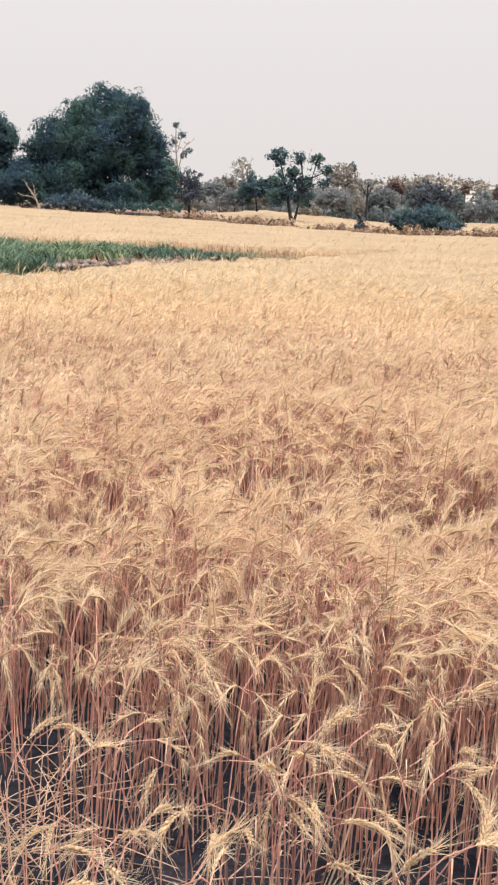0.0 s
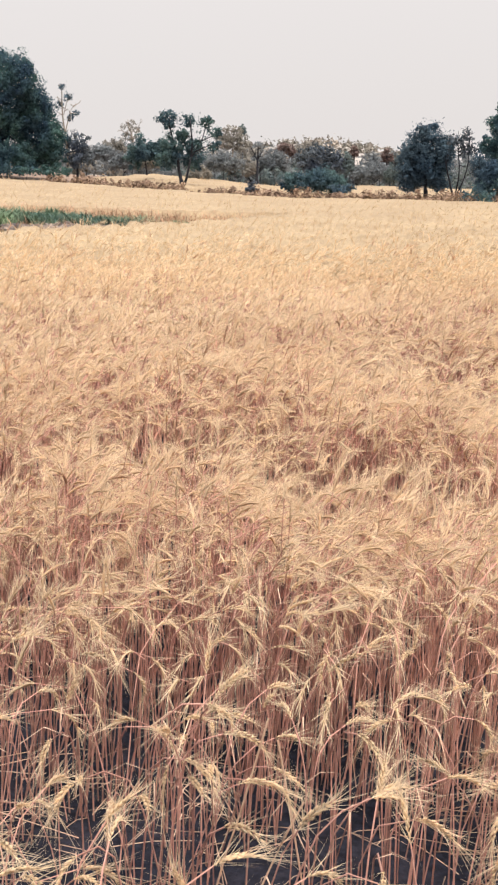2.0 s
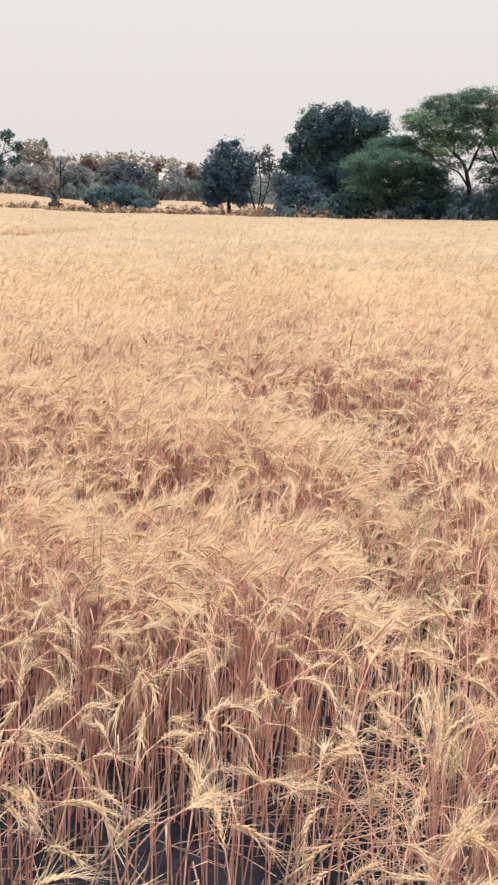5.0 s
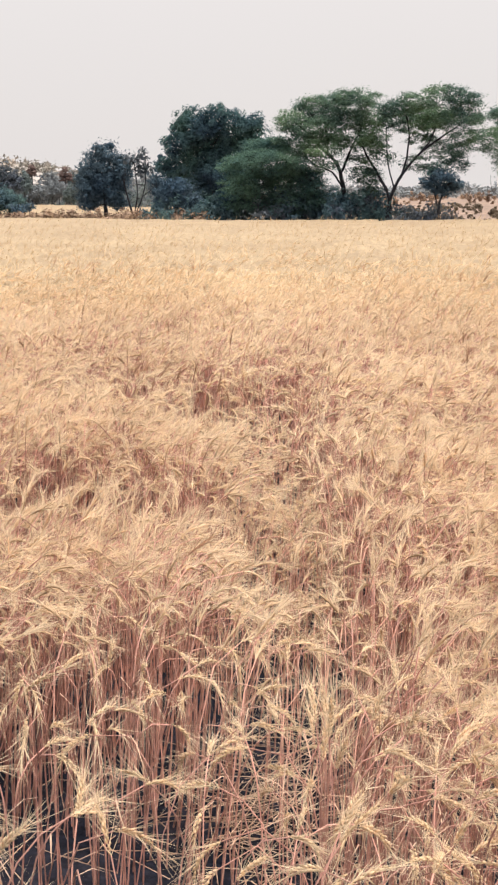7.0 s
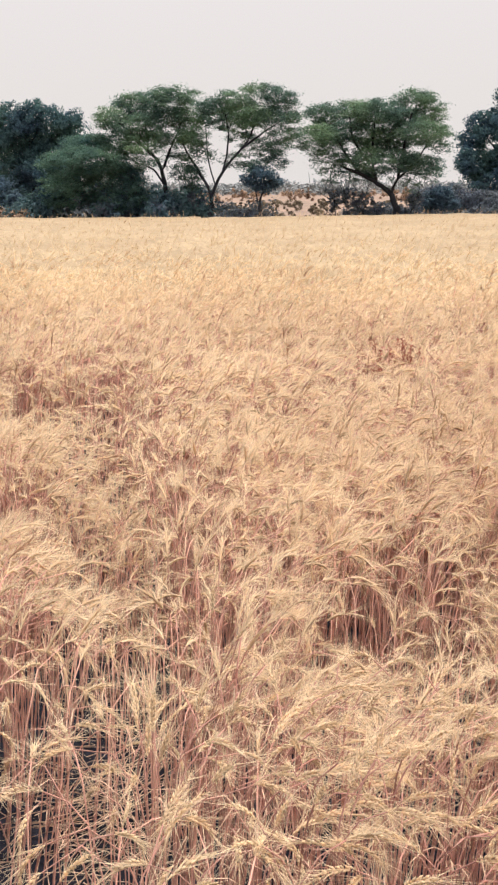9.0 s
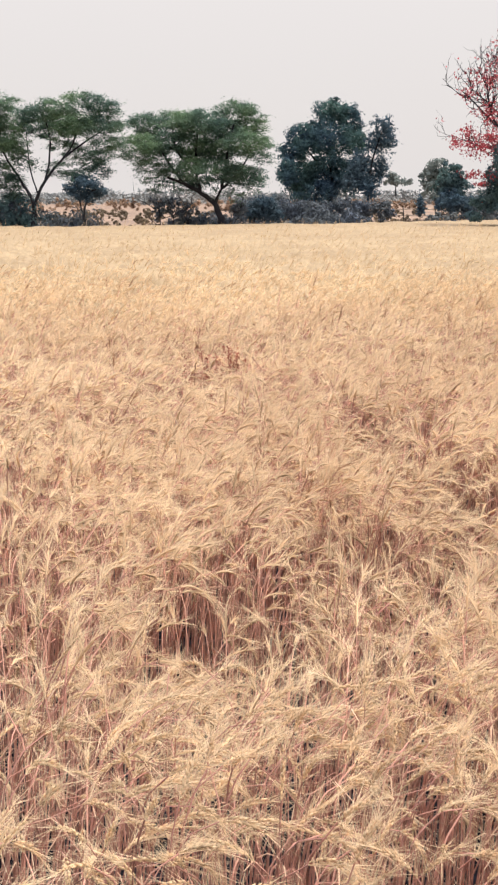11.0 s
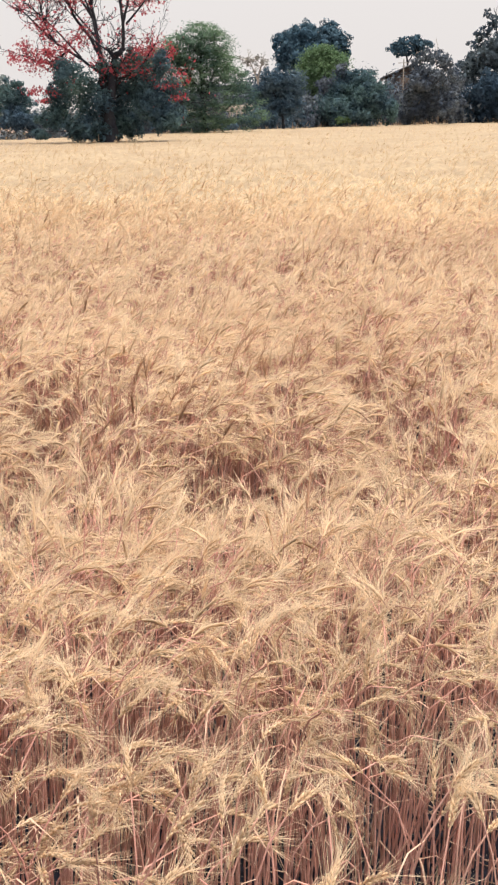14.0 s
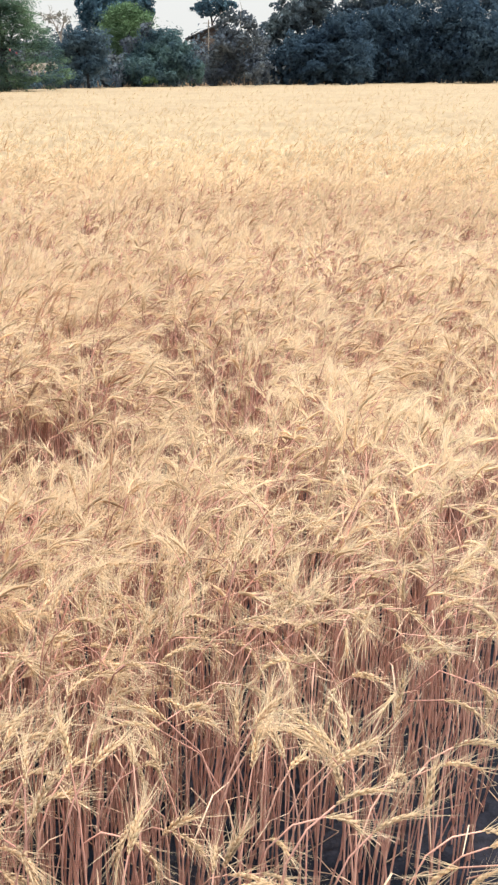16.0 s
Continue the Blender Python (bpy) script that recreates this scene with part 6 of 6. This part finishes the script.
def low_hill():
    """A dry stony rise behind the trees."""
    s = Soup()
    az = np.radians(np.linspace(-9, 24, 70))
    d = np.linspace(130, 420, 24)
    D, A = np.meshgrid(d, az, indexing="ij")
    rise = 8.2 * np.exp(-((D - 250) / 62) ** 2) * np.exp(-((np.degrees(A) - 8.5) / 8.0) ** 2)
    rise = rise + rng.normal(0, 0.12, D.shape) * (rise > 0.4)
    x, y = D * np.sin(A), D * np.cos(A)
    z = ground(x, y) + rise - 0.35
    n = len(az)
    i, j = np.meshgrid(np.arange(len(d) - 1), np.arange(n - 1), indexing="ij")
    q = np.stack([i * n + j, i * n + j + 1, (i + 1) * n + j + 1, (i + 1) * n + j], -1).reshape(-1, 4)
    s.add(np.stack([x, y, z], -1), q)
    tagged(new("low_hill", s.mesh("low_hill", [HILL], True)), "low dry brown hill beyond the trees", "hill", kind="structure")
    sc = Soup()
    rg = np.random.default_rng(11)
    for _ in range(240):
        az1, d1 = radians(rg.uniform(-4, 20)), rg.uniform(175, 262)
        x1, y1 = d1 * math.sin(az1), d1 * math.cos(az1)
        z1 = float(ground(x1, y1)) - 0.35 + 8.2 * math.exp(-((d1 - 250) / 62) ** 2) * math.exp(-((math.degrees(az1) - 8.5) / 8) ** 2)
        r = rg.uniform(0.5, 1.5)
        n = 40
        leaves_soup(sc, rg, np.array([x1, y1, z1 + r * 0.5]) + rg.normal(0, 0.5, (n, 3)) * (r, r, r * 0.8), 0.8, 0.6, 0.1)
    tagged(new("hill_scrub", sc.mesh("hill_scrub", [HILLSCRUB])), "grey dry scrub scattered over a brown hill", "scrub", kind="stuff")


HILL = material("dry_hill_soil", (0.32, 0.3, 0.28), (0.38, 0.35, 0.325), 0.06, 0.95, fine=0.3, bump=0.5)
HILLSCRUB = material("grey_hill_scrub", (0.2, 0.2, 0.18), (0.32, 0.28, 0.24), 0.1, 0.9, island=0.3)
low_hill()


# ---- grass, weeds and clods ----
def blades(soup, rg, x, y, z, h, w, bow, slot=0):
    """Bent grass blades of three joints."""
    n = len(x)
    a = rg.random(n) * 2 * np.pi
    o = np.stack([np.sin(a), np.cos(a), np.zeros(n)], -1)
    s = np.stack([np.cos(a), -np.sin(a), np.zeros(n)], -1) * w[:, None]
    p = np.stack([x, y, z], -1)
    h, bow = h[:, None], bow[:, None]
    up = np.array([0, 0, 1.0])
    p1, p2 = p + up * h * 0.6 + o * h * bow * 0.25, p + up * h * 0.95 + o * h * bow
    vs = np.stack([p - s, p + s, p1 - s * 0.8, p1 + s * 0.8, p2], 1)
    soup.add(vs, (np.arange(n)[:, None, None] * 5 + np.array([[0, 1, 3], [0, 3, 2], [2, 3, 4]])).reshape(-1, 3), slot)


def bank(x, y):
    """Height of the low earth bank on which the grass grows."""
    d, az = np.hypot(x, y), np.degrees(np.arctan2(x, y))
    near, back = np.interp(az, PATCH_AZ, PATCH_NEAR), np.interp(az, PATCH_AZ, PATCH_FAR)
    t = np.clip((d - near) / np.maximum(back - near, 0.3), 0, 1)
    return ground(x, y) + np.interp(az, (-9, 0, 5.5, 7), (0.62, 0.5, 0.4, 0.1)) * np.clip(t * 9, 0, 1) ** 0.6 * np.clip((1 - t) * 6, 0, 1)


def earth_bank():
    az, t = np.radians(np.arange(-18, 7.2, 0.2)), np.linspace(0, 1, 34)
    T, A = np.meshgrid(t, az, indexing="ij")
    dg = np.degrees(A)
    D = np.interp(dg, PATCH_AZ, PATCH_NEAR) * (1 - T) + np.interp(dg, PATCH_AZ, PATCH_FAR) * T
    x, y = D * np.sin(A), D * np.cos(A)
    rg = np.random.default_rng(8)
    z = bank(x, y) + rg.normal(0, 0.03, x.shape) - 0.03 * ((T == 0) | (T == 1))
    n = len(az)
    i, j = np.meshgrid(np.arange(len(t) - 1), np.arange(n - 1), indexing="ij")
    q = np.stack([i * n + j, i * n + j + 1, (i + 1) * n + j + 1, (i + 1) * n + j], -1).reshape(-1, 4)
    s = Soup()
    s.add(np.stack([x, y, z], -1), q)
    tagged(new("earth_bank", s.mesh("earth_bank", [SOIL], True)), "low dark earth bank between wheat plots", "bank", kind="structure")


earth_bank()


CLOD = material("crumbly_soil_clod", (0.04, 0.036, 0.038), (0.24, 0.195, 0.17), 2.5, 0.95, island=0.5, fine=0.2)


def grassy_strip():
    rg = np.random.default_rng(3)
    n = 75000
    az, d = rg.uniform(-17, 7.2, n), rg.uniform(17, 36, n)
    a = np.radians(az)
    x, y = d * np.sin(a), d * np.cos(a)
    ok = in_patch(x, y)
    x, y, az, d = x[ok], y[ok], az[ok], d[ok]
    near = np.interp(az, PATCH_AZ, PATCH_NEAR)
    into = (d - near) / (np.interp(az, PATCH_AZ, PATCH_FAR) - near)
    clump = 0.5 + 0.5 * np.sin(x * 1.7 + 1.4 * np.sin(y * 1.3)) * np.sin(y * 1.9 + x)
    green = (into < 0.8 + 0.1 * np.sin(az * 4)) & (rg.random(len(x)) < np.clip(2.2 * clump - 0.35, 0.04, 1)) & (into > np.where(az < -9.8, 0.0, 0.43 + 0.09 * np.sin(az * 3))) & (rg.random(len(x)) < np.interp(az, (-6, -2, 1.5, 4), (1, 0.7, 0.25, 0.05)))
    tuft = (az > 1.6) & (az < 3.4) & (into < 0.75) & (rg.random(len(x)) < 0.6)
    g = green | tuft
    s = Soup()
    tall = np.interp(az, (-14, -9, -4, 3), (0.46, 0.38, 0.28, 0.22)) * (0.5 + 0.3 * into + 0.5 * clump)
    blades(s, rg, x[g], y[g], bank(x[g], y[g]), (tall * rg.uniform(0.5, 1.15, len(x)))[g], rg.uniform(0.01, 0.028, g.sum()), rg.uniform(0.4, 1.7, g.sum()))
    tagged(new("green_grass", s.mesh("green_grass", [GRASS])), "bluish green weeds and grass in an uncropped strip", "grass", kind="stuff")
    s = Soup()
    b = ~g & (rg.random(len(x)) < np.where(into > 0.78, 0.95, 0.03) + np.interp(az, (-1, 4), (0, 0.7)))
    blades(s, rg, x[b], y[b], bank(x[b], y[b]), rg.uniform(0.12, 0.4, b.sum()) * np.where(into[b] > 0.78, 1.35, np.interp(az[b], (-2, 2.5), (0.8, 1.15)) * (0.7 + 0.5 * clump[b])), rg.uniform(0.004, 0.011, b.sum()), rg.uniform(0.2, 1.3, b.sum()))
    tagged(new("dry_weeds", s.mesh("dry_weeds", [WEED])), "reddish brown dry weeds around a grassy strip", "weeds", kind="stuff")
    s = Soup()
    n = 1300
    az = rg.uniform(-11, 2.5, n)
    d = np.interp(az, PATCH_AZ, PATCH_NEAR) + np.interp(az, (-11, 2.5), (2.6, 1.2)) + np.abs(rg.normal(0, 0.9, n))
    for az1, d1 in zip(np.radians(az), d):
        r = 0.035 + 0.1 * rg.random() ** 2
        c = np.array([d1 * math.sin(az1), d1 * math.cos(az1), 0])
        c[2] = float(bank(c[0], c[1])) + r * 0.4
        v = np.array([(0.15, 0.1, 0.62), (1.1, 0, 0.2), (0, 1, 0.1), (-1, 0.2, 0.25), (0.1, -1, 0.15), (0, 0, -0.6)]) * r * rg.uniform(0.6, 1.3, (6, 3)) + c
        s.add(v, np.array([[0, 1, 2], [0, 2, 3], [0, 3, 4], [0, 4, 1], [5, 2, 1], [5, 3, 2], [5, 4, 3], [5, 1, 4]]))
    tagged(new("soil_clods", s.mesh("soil_clods", [CLOD])), "dark loose clods of soil beside a grassy strip", "clods", kind="stuff")


grassy_strip()


def edge_weeds():
    """Pale dry grass along the far margin of the crop, and stubble on the land beyond."""
    rg = np.random.default_rng(9)
    n = 12000
    az = rg.uniform(-16, 86, n)
    e = edge(az)
    d = e + 0.1 + np.abs(rg.normal(0, 1.6, n)) * e / 55
    bunch = 0.5 + 0.5 * np.sin(az * 2.3 + 1.5 * np.sin(az * 0.9)) * np.sin(az * 5.1)
    h = rg.uniform(0.3, 0.75, n) * (0.55 + 0.75 * bunch) * e / 55
    a = np.radians(az)
    x, y = d * np.sin(a), d * np.cos(a)
    s = Soup()
    blades(s, rg, x, y, ground(x, y), h, 0.017 * d / 55, rg.uniform(0.05, 0.5, n))
    tagged(new("dry_grass", s.mesh("dry_grass", [DRYGRASS])), "pale dry grass fringe along the field margin", "grass", kind="stuff")


DRYGRASS = material("pale_dry_grass", (0.5, 0.35, 0.23), (0.66, 0.5, 0.36), 0.5, 0.9, island=0.35, through_light=0.2)
edge_weeds()

REDWEED = material("red_brown_weed", (0.3, 0.1, 0.075), (0.46, 0.2, 0.14), 6.0, 0.8, island=0.3, through_light=0.2)


def red_weed(x, y, h, wide, stems, label):
    """A clump of upright stems with knobbly seed spikes, standing in the crop."""
    rg = np.random.default_rng(int(x * 100 + y * 10))
    top = tagged(new("red_weed"), label, "weed", "red weeds in the crop")
    top.location = (x, y, float(ground(x, y)))
    for _ in range(stems):
        u, v = rg.normal(0, wide, 2)
        tall, du, dv = h * rg.uniform(0.82, 1.08), rg.normal(0, 0.05), rg.normal(0, 0.05)
        s = Soup()
        line = tube(s, smooth_line([(u, v, -0.02), (u + du * 0.4, v + dv * 0.4, tall * 0.55), (u + du, v + dv, tall)], 3), 0.0035, 0.002, 4)
        t = rg.uniform(0.62, 1.0, 46)
        c = np.stack([np.interp(t * tall, line[:, 2], line[:, i]) for i in range(3)], -1) + rg.normal(0, 0.009, (46, 3))
        leaves_soup(s, rg, c, 0.021, 0.75, 0.1)
        link("stem", s.mesh("stem", [REDWEED]), top)


red_weed(4.84, 6.17, 0.9, 0.11, 34, "red-brown seeding weeds rising above the wheat")
red_weed(9.91, 3.88, 0.88, 0.14, 16, "red-brown seeding weeds rising above the wheat")
red_weed(7.19, 3.00, 0.86, 0.06, 7, "slim red-brown weeds rising above the wheat")
red_weed(4.3, 0.79, 0.74, 0.06, 8, "red-brown seeding weeds in a gap of the wheat")

# ---- single wheat plants along the crop's near margin ----
def wheat_plant(label, x, y, ear_at=None, ear_stuff=None, **how):
    """One plant as a thing of its own: stalk, ear, beard and dry leaf."""
    s = Soup()
    tip = wheat(s, np.array([x]), np.array([y]), ear="spikelets", awns=44, leaves=1, **how)[0]
    if ear_at is not None:
        move = np.array([ear_at[0] - tip[0], ear_at[1] - tip[1], 0])
        s.v = [v + move for v in s.v]
        x, y = x + move[0], y + move[1]
    top = tagged(new("wheat_plant"), label, "wheat plant", "wheat plants at the near margin")
    top.location = (x, y, float(ground(x, y)))
    start = 0
    for v, f, slot in zip(s.v, s.f, s.m):
        one = Soup()
        one.add(v - np.array(top.location), f - start)
        start += len(v)
        name = ("stalk", "ear", "beard", "leaf_blade")[slot]
        link(name, one.mesh(name, [ear_stuff if ear_stuff and slot == 1 else WHEAT_MATS[slot]]), top)
    return top


for px, py in zip(*LONE):
    wheat_plant("ripe bearded wheat plant with a nodding pale ear", float(px), float(py))

# ears that stand out: ear's foot x, y, z, and the way the ear points
EARS = [(1.79, 0.47, 0.78, 0.026, 0.003, 0.037), (1.84, 0.33, 0.78, 0.012, 0.061, 0.039), (1.82, 0.64, 0.78, -0.011, 0.072, 0.032),
        (1.65, 0.74, 0.78, 0.026, 0.027, 0.051), (2.09, 0.5, 0.78, -0.019, 0.038, -0.011), (0.45, 1.94, 0.78, 0.017, 0.034, 0.063),
        (0.55, 2.22, 0.78, -0.047, -0.001, -0.021), (0.59, 1.95, 0.78, 0.084, -0.028, -0.003), (0.47, 1.75, 0.78, -0.006, 0.035, 0.05),
        (0.15, 2.49, 0.78, 0.014, 0.044, 0.097), (-0.07, 1.9, 0.78, 0.031, 0.022, 0.034), (1.07, 1.48, 0.78, -0.032, 0.066, 0.061),
        (1.26, 1.38, 0.78, -0.039, 0.068, 0.045)]
EARS += [(1.34, 1.63, 0.78, 0.037, 0.003, 0.045), (0.71, 1.84, 0.78, -0.046, 0.001, -0.022), (0.96, 1.73, 0.78, -0.056, 0.001, -0.037),
         (1.83, 0.34, 0.78, 0.007, 0.063, 0.036), (1.83, 0.66, 0.78, -0.015, 0.065, 0.024), (1.7, 0.1, 0.78, -0.027, 0.058, -0.022),
         (1.5, 0.56, 0.78, 0.037, 0.002, 0.043), (0.86, 2.07, 0.78, -0.065, 0.019, -0.01), (0.87, 1.64, 0.78, 0.048, 0.006, 0.043),
         (0.48, 2.61, 0.78, -0.046, -0.023, -0.064)]
for ex, ey, ez, dx, dy, dz in EARS:
    steep = math.acos(dz / math.sqrt(dx * dx + dy * dy + dz * dz))
    wheat_plant("tall ripe wheat plant with a full bearded ear", ex, ey, (ex, ey), tall=np.array([ez / (1 - 0.05 * steep)]),
                lean=np.array([math.atan2(dx, dy)]), nod=np.array([steep / 0.85]), ear_stuff=PALEEAR)

# pale broken stalks at the margin
for line in ([(0.28, 2.14, 0.83), (0.31, 2.14, 0.65), (0.41, 2.1, 0.0)], [(0.26, 2.14, 0.88), (0.2, 2.14, 0.66), (0.15, 2.13, 0.5), (0.04, 2.1, 0.0)],
             [(0.34, 2.16, 0.67), (0.27, 2.15, 0.53), (0.08, 2.1, 0.12), (0.02, 2.08, 0.0)]):
    s = Soup()
    tube(s, smooth_line(line, 3), 0.0026, 0.0021, 5)
    tagged(new("broken_stalk", s.mesh("broken_stalk", [BLADE], True)), "pale broken wheat stalk leaning at the crop margin", "stalk", "broken stalks")


# spots where the crop was trodden down
TRAMPLED = [(-0.72, 3.26), (-0.62, 2.94), (1.26, 2.89), (1.2, 2.75), (1.16, 2.96), (1.12, 2.6)]


def straw_litter():
    """Fallen straw on the dark soil before and between the plants."""
    rg = np.random.default_rng(12)
    s, straws = Soup(), []
    for _ in range(900):
        az, d = radians(rg.uniform(-16, 86)), rg.uniform(1.5, 3.6)
        x, y = d * math.sin(az), d * math.cos(az)
        a, l = rg.uniform(0, 6.3), rg.uniform(0.06, 0.28)
        z = float(ground(x, y)) + rg.uniform(0.012, 0.1)
        straws.append((x, y, z, a, l))
    for x, y in TRAMPLED:
        for _ in range(45):
            straws.append((x + rg.normal(0, 0.11), y + rg.normal(0, 0.11), rg.uniform(0.02, 0.3), rg.uniform(0, 6.3), rg.uniform(0.12, 0.34)))
    for x, y, z, a, l in straws:
        w = np.array([math.cos(a) * l, math.sin(a) * l, rg.uniform(-0.2, 0.5) * l])
        p = np.array([x, y, z])
        tube(s, [p, p + w * 0.5 + (0, 0, rg.uniform(-0.01, 0.015)), p + w], 0.0017, 0.0013, 3)
    tagged(new("straw_litter", s.mesh("straw_litter", [BLADE])), "pale fallen straw lying on dark soil", "straw", kind="stuff")


straw_litter()
